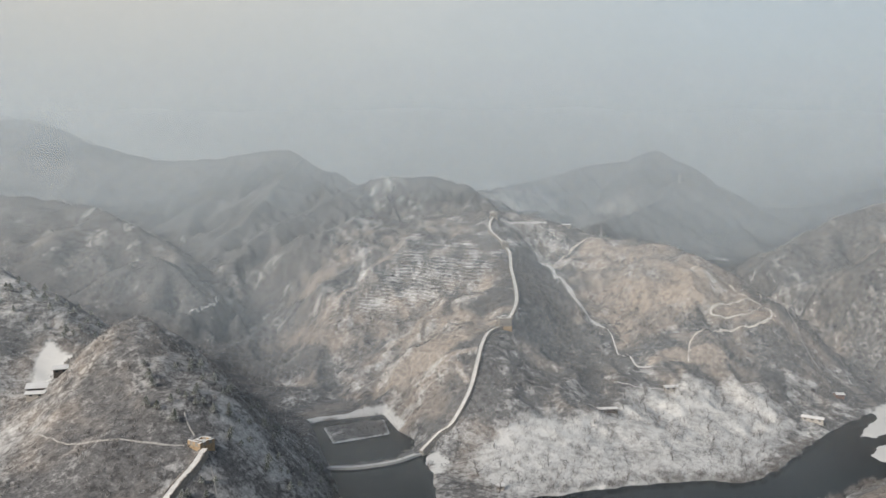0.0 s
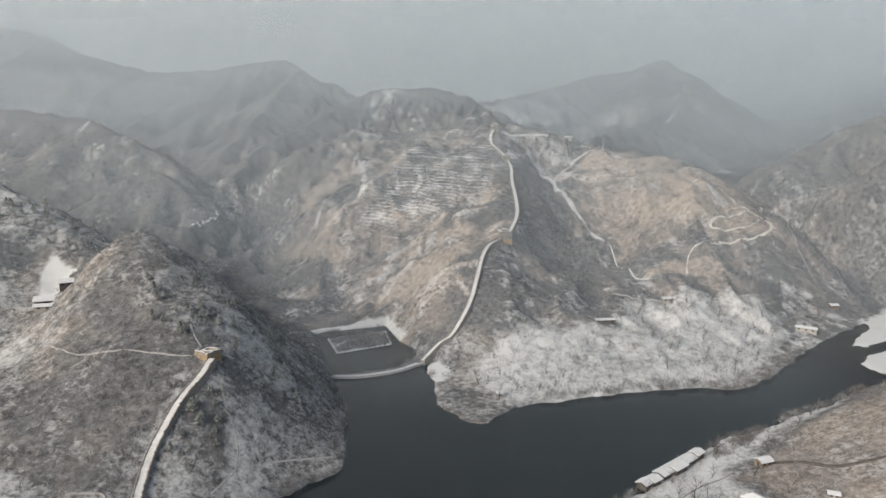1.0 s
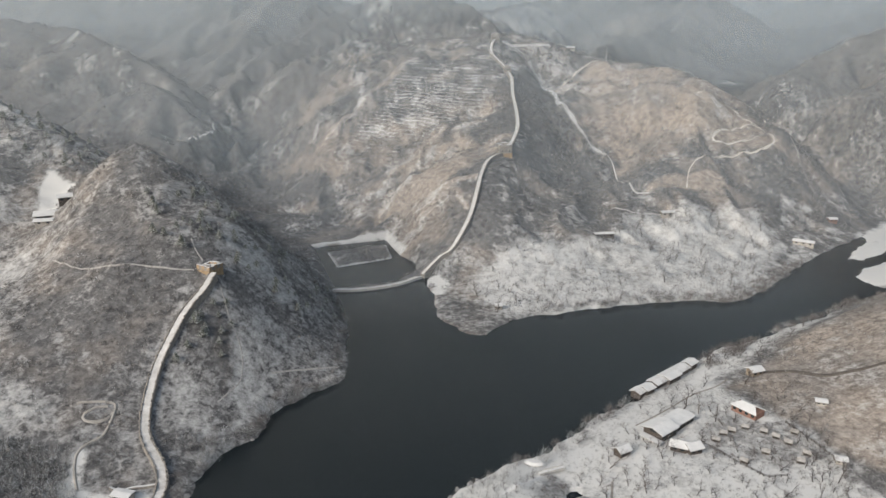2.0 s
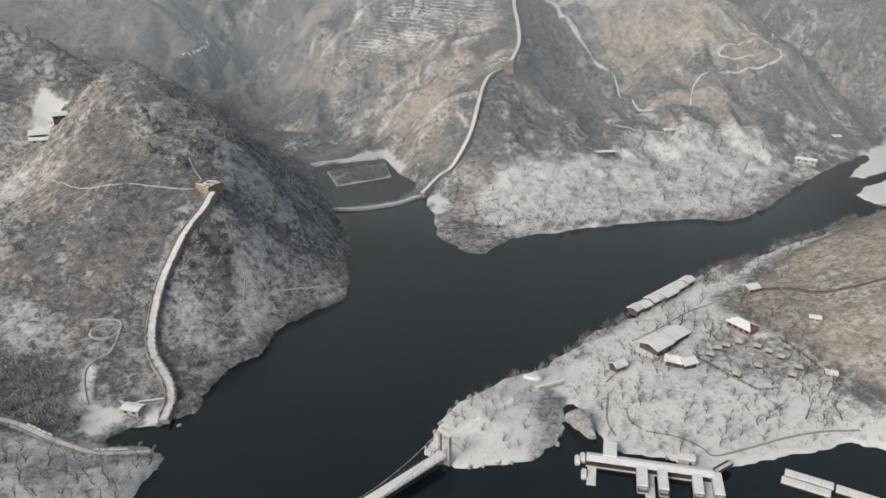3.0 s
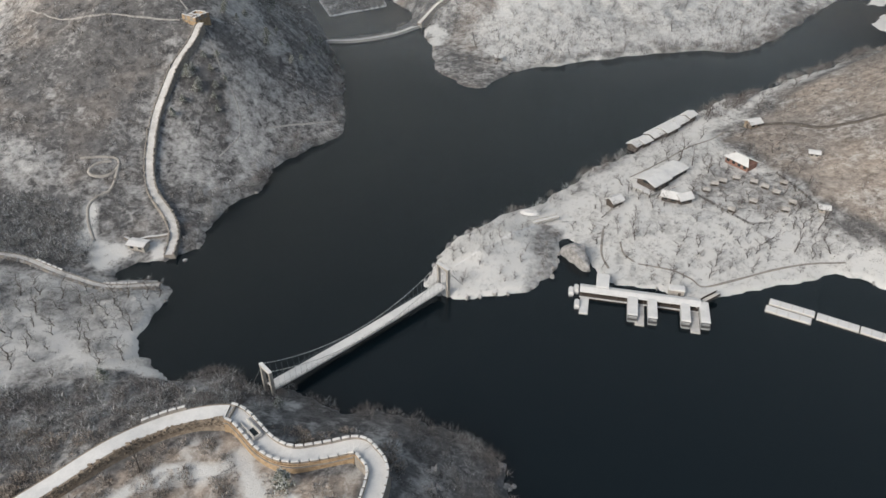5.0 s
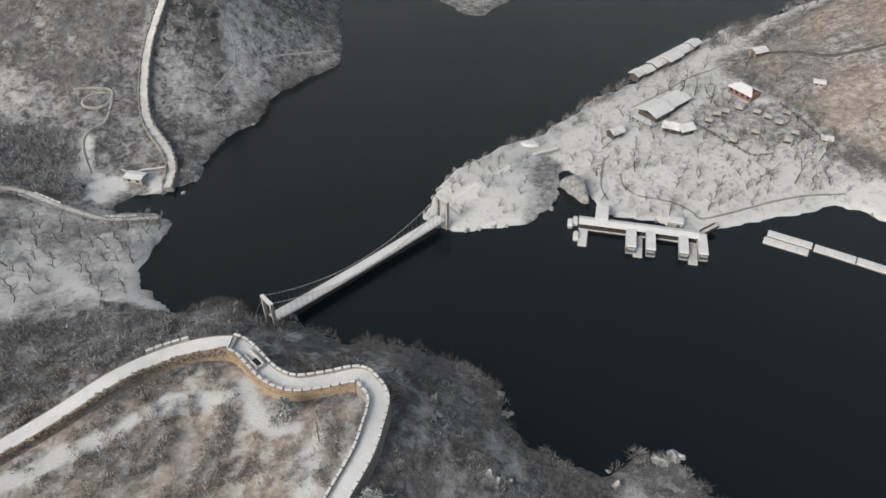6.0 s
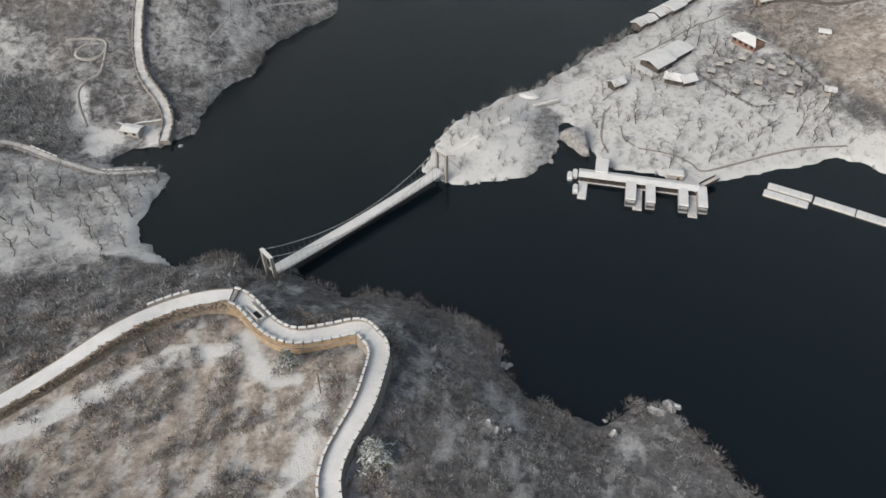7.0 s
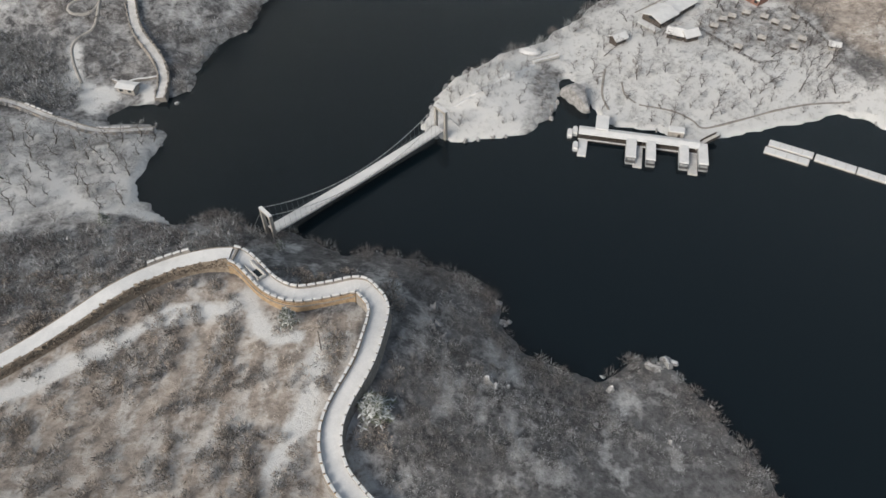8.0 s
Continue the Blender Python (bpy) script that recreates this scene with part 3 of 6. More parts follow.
def ground_cover(x, y, z):
    """How much snow lies, how tan the dry grass is, and where terraces run; lit and shaded slopes are painted into the
    first two.
    """
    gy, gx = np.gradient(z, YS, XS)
    # slopes facing the sun are painted paler and tanner, those turned away darker
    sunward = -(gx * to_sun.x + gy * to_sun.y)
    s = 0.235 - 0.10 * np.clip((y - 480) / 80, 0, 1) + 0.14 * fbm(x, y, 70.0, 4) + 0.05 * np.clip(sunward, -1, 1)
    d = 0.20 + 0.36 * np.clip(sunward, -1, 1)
    s = s + np.clip((y - 400) / 60, 0, 1) * (0.34 * fbm(x + 11, y, 26.0, 3) + 0.36 * fbm(x, y + 9, 9.0, 3))
    # RIDGE_SHADE darkened for woods and painted shade; SPUR_SHADE, WEST_FLANK given snow to lift shade
    for ring, value, edge, dry in ((WEST_SLOPE, 0.34, 14, 0.3), (FAR_FIELDS, 0.85, 14, 0.9), (FAR_SLOPE, 0.3, 14, 1.0), (WEST_FLATS, 0.64, 8, 0), (WEST_VALLEY, 0.14, 7, 0), (ORCHARD, 0.72, 9, 0.3), (PENINSULA, 0.80, 7, 0.15),
                                   (EAST_DARK_VALLEY, 0.10, 16, 0.2), (RIDGE_SHADE, 0.06, 9, 0), (SPUR_SHADE, 0.30, 6, 0), (HILL_FACE, 0.10, 9, 0.30), (WEST_FLANK, 0.36, 6, 0), (ISLET, 1.05, 3, 0),
                                   (EAST_HILL, 0.06, 7, 0), (CAMP, 0.5, 6, 0), (YARD, 1.15, 2, 0), (ISLET_ROCKS, 0.5, 3, 0), (WEST_SNOW, 0.55, 5, 0), (CLEARING, 1.25, 3, 0), (SPITS, 0.95, 5, 0)):
        a = soft_area(x, y, ring, edge)
        rough = 0.08 * fbm(x, y, 30.0, 3) + np.where(y > 240, 0.13 * fbm(x, y + 3, 15.0, 4), 0)
        s, d = s * (1 - a) + (value + rough) * a, d * (1 - a) + dry * a
    cape = soft_area(x, y, [(-12, 432), (5, 440), (22, 420), (32, 385), (22, 360), (-5, 385)], 5)
    s = s * (1 - cape) + 0.24 * cape
    back = np.clip((y - 540) / 120, 0, 1) * np.clip((-110 - x) / 60, 0, 1)
    s, d = s - 0.13 * back, d * (1 - 0.6 * back)
    bench = soft_area(x, y, [(163, 574), (232, 577), (226, 597), (175, 592)], 4)
    s, d = s * (1 - 0.6 * bench), np.maximum(d, 1.1 * bench)
    # east slope painted dark and grey for its shade, with pale frost patches
    east = soft_area(x, y, [(-8, 60), (-6, 112), (-20, 122), (-60, 140), (-85, 158), (0, 150), (80, 110), (90, 20), (0, 20)], 5)
    s, d = s * (1 - east) + (0.15 - 0.10 * np.clip((x - 25) / 20, 0, 1) + 0.28 * fbm(x + 31, y * 0.8, 12.0, 4) + 0.55 * fbm((x + 3) * 1.5, y * 0.6, 4.5, 4) + 0.95 * np.clip(1 - wall_d / 15, 0, 1) - 0.2 * np.clip(1 - bank / 9, 0, 1)) * east, d * (1 - 0.9 * east)
    d = np.maximum(d, 1.1 * soft_area(x, y, TAN_SLOPE, 8))
    bank_woods = soft_area(x, y, THICKET, 5)
    s = s * (1 - bank_woods) + (0.32 + 0.35 * fbm(x, y, 12.0, 3)) * bank_woods
    inner = soft_area(x, y, [(-130, 84), (-84, 112), (-56, 123), (-38, 110), (-20, 110), (-22, 80), (-10, 50), (-60, 30), (-140, 50)], 3)
    d = np.maximum(d, inner)
    furrow = np.clip(np.sin((x + 0.14 * y) * 0.95 + 1.6 * fbm(x, y, 24.0, 2)) - 0.35, 0, 1) * np.clip(0.55 + 1.6 * fbm(x + 70, y, 26.0, 3), 0, 1)
    s = s + (0.17 + 0.3 * fbm(x, y, 5.0, 3) - 0.75 * furrow) * inner
    s, d = s - 0.03 * np.clip((y - 930) / 150, 0, 1) - 0.2 * np.clip((y - 1500) / 150, 0, 1), d * np.clip(1 - (y - 930) / 300, 0.3, 1)
    flats = soft_area(x, y, WEST_FLATS, 8)
    s = s + (0.5 * fbm(x, y, 17.0, 4) - 0.06) * flats
    meadow = soft_area(x, y, EAST_HILL, 7)
    s = s + meadow * (0.02 + 0.36 * fbm(x + 17, y, 11.0, 4))
    d = np.maximum(d, 0.6 * meadow)
    face = soft_area(x, y, RIDGE_FACE, 14)
    s, d = s - 0.07 * face, np.maximum(d, 0.7 * face)
    # far hills: lit and shaded flanks painted in as more and less snow
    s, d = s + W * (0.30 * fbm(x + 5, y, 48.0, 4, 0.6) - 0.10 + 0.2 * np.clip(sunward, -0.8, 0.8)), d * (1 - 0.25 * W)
    frost = soft_area(x, y, [(-140, 385), (-110, 352), (-70, 348), (-56, 372), (-66, 400), (-100, 408)], 9)
    s = s + 0.10 * frost * np.clip(0.6 + 2.0 * fbm(x, y, 18.0, 3), 0, 1)
    for lane, wide in EARTH_LANES:
        k = np.clip(1.3 - line_distance(x, y, lane) / wide + 0.8 * fbm(x, y, 9.0, 3), 0, 1)
        s, d = s + (0.42 - s) * k * 0.8, np.maximum(d, k)
    # rib crests painted lighter and tanner, as lit ridges
    crest = np.clip(1 - rib / 9 + 0.9 * fbm(x + 3, y, 11.0, 3), 0, 1) * np.clip((y - 560) / 30, 0, 1) * np.clip((830 - y) / 60, 0.2, 1)
    s, d = s + 0.2 * crest, np.maximum(d, 0.8 * crest)
    gulch = soft_area(x, y, [(-108, 316), (-99, 309), (-94, 293), (-95, 280), (-100, 290), (-106, 304)], 2.5)
    s, d = s * (1 - gulch) + 0.02 * gulch, d * (1 - gulch)
    for lane, wide in SNOW_LANES:
        k = np.clip(1.45 - line_distance(x, y, lane) / wide + 0.55 * fbm(x, y, 7.0, 3), 0, 1)
        s = np.maximum(s, 0.98 * k)
    t = soft_area(x, y, TERRACES, 18)
    return s, np.clip(d, 0, 1), t


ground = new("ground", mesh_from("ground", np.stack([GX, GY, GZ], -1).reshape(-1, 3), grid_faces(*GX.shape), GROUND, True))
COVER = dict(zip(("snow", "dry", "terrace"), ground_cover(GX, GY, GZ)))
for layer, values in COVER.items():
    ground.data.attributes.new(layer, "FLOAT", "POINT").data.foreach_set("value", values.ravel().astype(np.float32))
tagged(ground, "steep winter hillsides with dry brush and thin snow", "ground", kind="structure")

wv = np.array([(-260, -120, 0), (480, -120, 0), (480, 620, 0), (-260, 620, 0)], float)
water = new("water", mesh_from("water", wv, [(0, 1, 2, 3)], WATER))
tagged(water, "still dark lake water between snowy shores", "water", kind="structure")


# ------------------------------------------------------------------ sky backdrop and haze sheets
def backdrop_material():
    m = bpy.data.materials.new("hazy_sky")
    m.use_nodes = True
    nt = m.node_tree
    nt.nodes.remove(nt.nodes["Principled BSDF"])
    e = nt.nodes.new("ShaderNodeEmission")
    s = nt.nodes.new("ShaderNodeSeparateXYZ")
    nt.links.new(position(nt), s.inputs[0])
    side = calc(nt, "ADD", calc(nt, "MULTIPLY", s.outputs[0], 1 / 5000), 0.5)
    high = calc(nt, "MULTIPLY", s.outputs[2], 1 / 1700)
    top = ramp(nt, side, [(0.2, (0.60, 0.585, 0.535)), (0.8, (0.46, 0.54, 0.59))])
    low = ramp(nt, side, [(0.2, (0.35, 0.375, 0.385)), (0.8, (0.31, 0.36, 0.39))])
    n = calc(nt, "MULTIPLY", calc(nt, "SUBTRACT", noise_node(nt, 0.0009, 4, 0.55), 0.5), 0.35)
    c = mixed(nt, ramp(nt, calc(nt, "ADD", high, n), [(0.05, 0.0), (0.75, 1.0)]), low, top)
    zen = ramp(nt, calc(nt, "MULTIPLY", s.outputs[2], 1 / 4180), [(0.48, 0.0), (0.80, 1.0)])
    c = mixed(nt, zen, c, (0.27, 0.33, 0.39))
    nt.links.new(c, e.inputs[0])
    e.inputs[1].default_value = 1.0
    nt.links.new(e.outputs[0], nt.nodes["Material Output"].inputs[0])
    return m


def build_backdrop():
    a = np.radians(np.linspace(-78, 92, 49))
    e = np.radians(np.linspace(-2, 62, 17))
    v = [(4180 * math.sin(t) * math.cos(k), 4180 * math.cos(t) * math.cos(k), 4180 * math.sin(k)) for k in e for t in a]
    ob = new("backdrop", mesh_from("backdrop", v, grid_faces(len(e), len(a)), backdrop_material(), True))
    tagged(ob, "pale grey hazy winter sky", "sky", kind="structure")


# haze painted as a part-transparent blue-grey colour; density comes from the vertices
def haze_sheet_material():
    m = bpy.data.materials.new("haze_sheet")
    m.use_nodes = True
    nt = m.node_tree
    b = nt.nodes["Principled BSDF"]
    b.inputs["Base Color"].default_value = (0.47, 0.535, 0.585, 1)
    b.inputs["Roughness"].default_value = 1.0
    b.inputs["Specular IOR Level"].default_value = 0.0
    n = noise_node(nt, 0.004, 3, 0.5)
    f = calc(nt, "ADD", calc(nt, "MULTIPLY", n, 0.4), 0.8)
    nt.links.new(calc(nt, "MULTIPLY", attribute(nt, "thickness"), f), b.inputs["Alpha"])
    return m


def build_haze_sheets():
    mat = haze_sheet_material()
    # upright sheets across the view, denser far off, paint in the distance haze
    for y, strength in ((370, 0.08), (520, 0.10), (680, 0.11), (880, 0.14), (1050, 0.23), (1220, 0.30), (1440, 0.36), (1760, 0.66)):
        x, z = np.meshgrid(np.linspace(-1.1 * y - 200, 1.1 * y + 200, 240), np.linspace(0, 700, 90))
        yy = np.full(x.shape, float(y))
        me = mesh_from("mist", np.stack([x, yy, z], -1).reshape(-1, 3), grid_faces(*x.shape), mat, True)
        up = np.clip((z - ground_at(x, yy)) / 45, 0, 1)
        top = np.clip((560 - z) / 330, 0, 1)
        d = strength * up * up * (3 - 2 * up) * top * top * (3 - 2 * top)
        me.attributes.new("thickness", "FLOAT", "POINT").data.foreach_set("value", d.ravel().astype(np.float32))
        tagged(new("mist", me), "see-through upright sheets standing in for distance haze", "mist", "mist banks", "stuff")


build_backdrop()
build_haze_sheets()



# ------------------------------------------------------------------ builders
def part(name, bm, mat, parent, label=""):
    """A bmesh as one mesh object under a thing; mat may be a list."""
    me = bpy.data.meshes.new(name)
    bm.to_mesh(me)
    bm.free()
    for one in (mat if isinstance(mat, (list, tuple)) else [mat]):
        me.materials.append(one)
    ob = new(name, me)
    ob.parent = parent
    if label:
        ob["label"] = label
    return ob


def thing(name, label, category, x, y, z, turn=0.0, group=""):
    root = new(name)
    root.matrix_world = pose(x, y, z, 0, 0, turn)
    return tagged(root, label, category, group)


def box(bm, x, y, z, sx, sy, sz, taper=1.0, turn=0.0):
    """A block with its base's middle at x, y, z; taper narrows its top."""
    c, s = math.cos(radians(turn)), math.sin(radians(turn))
    v = []
    for h, k in ((0, 1.0), (sz, taper)):
        for a, b in ((-1, -1), (1, -1), (1, 1), (-1, 1)):
            px, py = a * sx / 2 * k, b * sy / 2 * k
            v.append(bm.verts.new((x + px * c - py * s, y + px * s + py * c, z + h)))
    made = []
    for f in ((3, 2, 1, 0), (4, 5, 6, 7), (0, 1, 5, 4), (1, 2, 6, 5), (2, 3, 7, 6), (3, 0, 4, 7)):
        made.append(bm.faces.new([v[i] for i in f]))
    return made


def block(*a, **k):
    bm = bmesh.new()
    box(bm, *a, **k)
    return bm


def rod(bm, p, q, r0, r1=None, sides=5):
    """A tapered round bar between two points."""
    p, q = Vector(p), Vector(q)
    d = (q - p).normalized()
    a = d.orthogonal().normalized()
    b = d.cross(a)
    rings = []
    for at, r in ((p, r0), (q, r0 if r1 is None else r1)):
        rings.append([bm.verts.new(at + (a * math.cos(t) + b * math.sin(t)) * r) for t in [2 * math.pi * k / sides for k in range(sides)]])
    for k in range(sides):
        bm.faces.new((rings[0][k], rings[0][(k + 1) % sides], rings[1][(k + 1) % sides], rings[1][k]))
    bm.faces.new(rings[0][::-1])
    bm.faces.new(rings[1])


def sweep(path, profile):
    """A solid along path (x, y, z); its section is a closed list of (to the right, up), where up may be a list along the path."""
    p = np.asarray(path, float)
    d = np.gradient(p[:, :2], axis=0)
    d /= np.linalg.norm(d, axis=1)[:, None] + 1e-9
    side = np.stack([d[:, 1], -d[:, 0]], -1)
    bm = bmesh.new()
    rings = []
    for i in range(len(p)):
        ring = []
        for s, h in profile:
            z = p[i, 2] + (h[i] if hasattr(h, "__len__") else h)
            ring.append(bm.verts.new((p[i, 0] + side[i, 0] * s, p[i, 1] + side[i, 1] * s, z)))
        rings.append(ring)
    n = len(profile)
    for a, b in zip(rings[:-1], rings[1:]):
        for k in range(n):
            bm.faces.new((a[k], a[(k + 1) % n], b[(k + 1) % n], b[k]))
    bm.faces.new(rings[0][::-1])
    bm.faces.new(rings[-1])
    bmesh.ops.recalc_face_normals(bm, faces=bm.faces)
    return bm


def headings(p):
    d = np.gradient(p[:, :2], axis=0)
    return d / (np.linalg.norm(d, axis=1)[:, None] + 1e-9)


def offset_line(p, s):
    d = headings(p)
    return np.c_[p[:, 0] + d[:, 1] * s, p[:, 1] - d[:, 0] * s, p[:, 2]]


# ------------------------------------------------------------------ the walls
def merlon_mesh(length, thick, high):
    bm = bmesh.new()
    box(bm, 0, 0, 0, length, thick, high)
    for f in box(bm, 0, 0, high, length + 0.06, thick + 0.16, 0.2, 0.86):
        f.material_index = 1
    me = bpy.data.meshes.new("merlon")
    bm.to_mesh(me)
    bm.free()
    me.materials.append(STONE)
    me.materials.append(SNOW)
    return me


MERLON = merlon_mesh(1.95, 0.5, 0.62)


def add_merlons(root, line, spacing=2.35):
    """Merlons, each with snow on top, along a parapet."""
    p = straight(line, spacing)
    mid = (p[1:] + p[:-1]) / 2
    for (x, y, z), (dx, dy, dz) in zip(mid, p[1:] - p[:-1]):
        ob = new("merlon", MERLON)
        ob.parent = root
        ob.matrix_basis = pose(x, y, z, random.uniform(-1.5, 1.5), -math.degrees(math.atan2(dz, math.hypot(dx, dy))),
                               math.degrees(math.atan2(dy, dx)) + random.uniform(-2, 2))


def wall_base(root, p, width, mat, name="body"):
    w = width / 2
    lows = []
    for sgn in (-1, 1):
        g = offset_line(p, sgn * (w + 0.6))
        lows.append(np.minimum(ground_at(g[:, 0], g[:, 1]) - p[:, 2] - 1.0, -1.6))
    q = p - np.array(root.location)
    part(name, sweep(q, [(-w - 0.35, lows[0]), (-w, -0.05), (w, -0.05), (w + 0.35, lows[1])]), mat, root)
    return q


def great_wall(line, width, label, parapet=0.75, mat=None, snow=None, step=2.4):
    p = resample(line, step)
    root = thing("great_wall", label, "wall", *p[0])
    q = wall_base(root, p, width, mat or STONE)
    w = width / 2
    part("walkway", sweep(q, [(-w + 0.45, -0.2), (-w + 0.45, 0.1), (w - 0.45, 0.1), (w - 0.45, -0.2)]), snow or SNOW, root, "snow-covered walkway")
    for sgn in (-1, 1):
        a, b = sorted((sgn * w, sgn * (w - 0.45)))
        part("parapet", sweep(q, [(a, -0.1), (a, parapet), (b, parapet), (b, -0.1)]), mat or STONE, root)
    return root, q


ridge_wall, q = great_wall(RIDGE_WALL, 3.7, "restored grey stone wall climbing a ridge, snow on its walkway", 0.7, None, WORN_SNOW)
left_wall, q = great_wall(LEFT_WALL, 4.0, "grey stone wall running up from the lake, snowy walkway", 0.4, None, TRAMPLED)
def broken_edges(root, q, offset, mat, label, chance=0.6):
    bm = bmesh.new()
    for s in (-offset, offset):
        for x, y, z in straight(offset_line(q, s), 1.0):
            if random.random() < chance * (1 + 1.3 * float(fbm(np.array([x + s * 9]), np.array([y]), 16.0, 2)[0])):
                box(bm, x, y, z - 0.2, random.uniform(.5, 1.4), random.uniform(.4, .8), random.uniform(.6, 1.35), 0.8, random.uniform(40, 110))
    tagged(part("rubble_edge", bm, mat, root, label), kind="stuff")


broken_edges(left_wall, q, 1.85, STONE, "crumbled stone edges")
SMALL_WALL = [(-165, 209), (-151, 208.5), (-137, 203), (-127, 199.5), (-120, 197.5), (-113, 197), (-106, 198), (-100, 199)]
SMALL_WALL = [(x, y, max(float(ground_at(x, y)) + 0.9, 2.2)) for x, y in SMALL_WALL]
ruin_wall, q = great_wall(SMALL_WALL, 2.6, "low ruined stone wall ending at the lake shore under snow", 0.3, STONE, TRAMPLED)
bm = bmesh.new()
for s in (-1.3, 1.3):
    for x, y, z in straight(offset_line(q, s), 0.9):
        if random.random() < 0.7:
            box(bm, x, y, z - 0.4, random.uniform(.5, 1.5), random.uniform(.5, 1.2), random.uniform(.3, 0.9), 0.7, random.uniform(0, 90))
part("rubble_edge", bm, ROCK, ruin_wall, "broken stones along the edges")
add_merlons(ruin_wall, offset_line(q[8:14], -1.2))
add_merlons(ruin_wall, offset_line(q[20:26], -1.2))


SIDE_WALL = [(x, y, float(ground_at(x, y)) + 0.8) for x, y in ((-105, 229), (-109, 227.5), (-113, 226.5), (-117, 224.5), (-121, 226))]
side_wall = thing("terrace_wall", "low stone terrace wall branching off beside a boathouse", "wall", *SIDE_WALL[0])
q = resample(SIDE_WALL, 1.5) - np.array(SIDE_WALL[0])
part("body", sweep(q, [(-0.6, -2.2), (-0.5, 0), (0.5, 0), (0.6, -2.2)]), STONE, side_wall)
part("snow_cap", sweep(q, [(-0.45, -0.05), (-0.4, 0.14), (0.4, 0.14), (0.45, -0.05)]), SNOW, side_wall, "snow along the top")


def near_wall():
    p = resample(NEAR_WALL, 1.2)
    root = thing("great_wall", "grey and ochre stone wall bending over a hilltop, snowy walkway, merlons", "wall", *p[0])
    cut = int(np.argmax((p[:, 0] > -57) & (p[:, 1] > 120)))
    bend = int(np.argmax(p[:, 0] > -20))
    w = 2.65
    old, mid, last = p[:cut + 1], p[cut:bend + 1], p[bend:]
    old = old + np.array([0, 0, 0.5])
    q0 = wall_base(root, old, 2 * w, RUBBLE, "ruined_body")
    q1, q2 = wall_base(root, mid, 2 * w, STONE), wall_base(root, last, 2 * w, STONE)
    for q in (q0, q1, q2):
        part("walkway", sweep(q, [(-w + 0.5, -0.2), (-w + 0.5, 0.1), (w - 0.5, 0.1), (w - 0.5, -0.2)]), SNOW, root, "snow-covered walkway")
    # ochre facing on the sunlit inner side
    inner = mid
    g = offset_line(inner, w + 1)
    low = np.minimum(ground_at(g[:, 0], g[:, 1]) - inner[:, 2] - 0.6, -1.5)
    part("inner_facing", sweep(q1, [(w + 0.02, low), (w + 0.02, 0.1), (w + 0.3, 0.1), (w + 0.7, low)]), OCHRE, root, "ochre brick facing")
    part("string_course", sweep(offset_line(q1, w + 0.35), [(-0.2, -0.5), (-0.2, -0.25), (0.25, -0.25), (0.25, -0.5)]), STONE, root, "grey stone string course")
    whole = np.vstack([q1, q2[1:]])
    for sgn in (-1, 1):
        a, b = sorted((sgn * w, sgn * (w - 0.5)))
        part("parapet", sweep(whole, [(a, -0.1), (a, 0.5), (b, 0.5), (b, -0.1)]), STONE if sgn < 0 else OCHRE, root)
        line = offset_line(whole, sgn * (w - 0.25))
        line[:, 2] += 0.5
        add_merlons(root, line)
    # a step across the walkway
    k = whole[1]
    a = math.degrees(math.atan2(*(whole[2] - whole[0])[1::-1]))
    part("step", block(k[0], k[1], k[2] - 0.1, 0.5, 4.5, 1.0, turn=a), STONE, root)
    # fragment of parapet on the ruined stretch
    frag = q0[(old[:, 0] > -78) & (old[:, 0] < -66)]
    part("parapet", sweep(frag, [(-w, -0.1), (-w, 0.7), (-w + 0.5, 0.7), (-w + 0.5, -0.1)]), STONE, root)
    line = offset_line(frag, -w + 0.25)
    line[:, 2] += 0.7
    add_merlons(root, line)
    # broken inner edge
    bm = bmesh.new()
    for x, y, z in offset_line(q0, w - 0.3)[::1]:
        if random.random() < 0.75:
            box(bm, x + random.uniform(-.3, .3), y + random.uniform(-.3, .3), z - 0.3, random.uniform(.6, 1.6), random.uniform(.4, .9), random.uniform(.4, .8), 0.75, random.uniform(0, 60))
    part("broken_edge", bm, RUBBLE, root, "broken rubble edge")
    # loose stones standing out of the ruined face
    bm = bmesh.new()
    for x, y, z in straight(offset_line(q0, w + 0.12), 0.45):
        for k in range(3):
            if random.random() < 0.7:
                box(bm, x + random.uniform(-.15, .15), y + random.uniform(-.15, .15), z - random.uniform(0.3, 2.2), random.uniform(.3, .8), random.uniform(.25, .55), random.uniform(.15, .4), 0.85, random.uniform(0, 90))
    tagged(part("rubble_face", bm, DARK_RUBBLE, root, "loose brown stones in the broken face"), kind="stuff")
    # stair opening with a low kerb; a flat dark plate stands in for its shade
    x, y, z = p[cut + 7] - p[0]
    z += 0.1
    a = math.degrees(math.atan2(*(p[cut + 9] - p[cut + 5])[1::-1]))
    kerb = bmesh.new()
    c, s = math.cos(radians(a)), math.sin(radians(a))
    for u, v, lu, lv in ((0, 1.0, 6.8, 0.4), (0, -1.0, 6.8, 0.4), (3.3, 0, 0.4, 2.4)):
        box(kerb, x + u * c - v * s, y + u * s + v * c, z, lu, lv, 0.9, 1.0, a)
    part("stair_kerb", kerb, CONCRETE, root, "pale stone kerb")
    part("stair_shade_plate", block(x, y, z - 0.01, 6.4, 1.6, 0.06, turn=a), GLASS_AND_SHADE, root, "dark plate painted as a shaded stair opening")
    return root


near_wall()


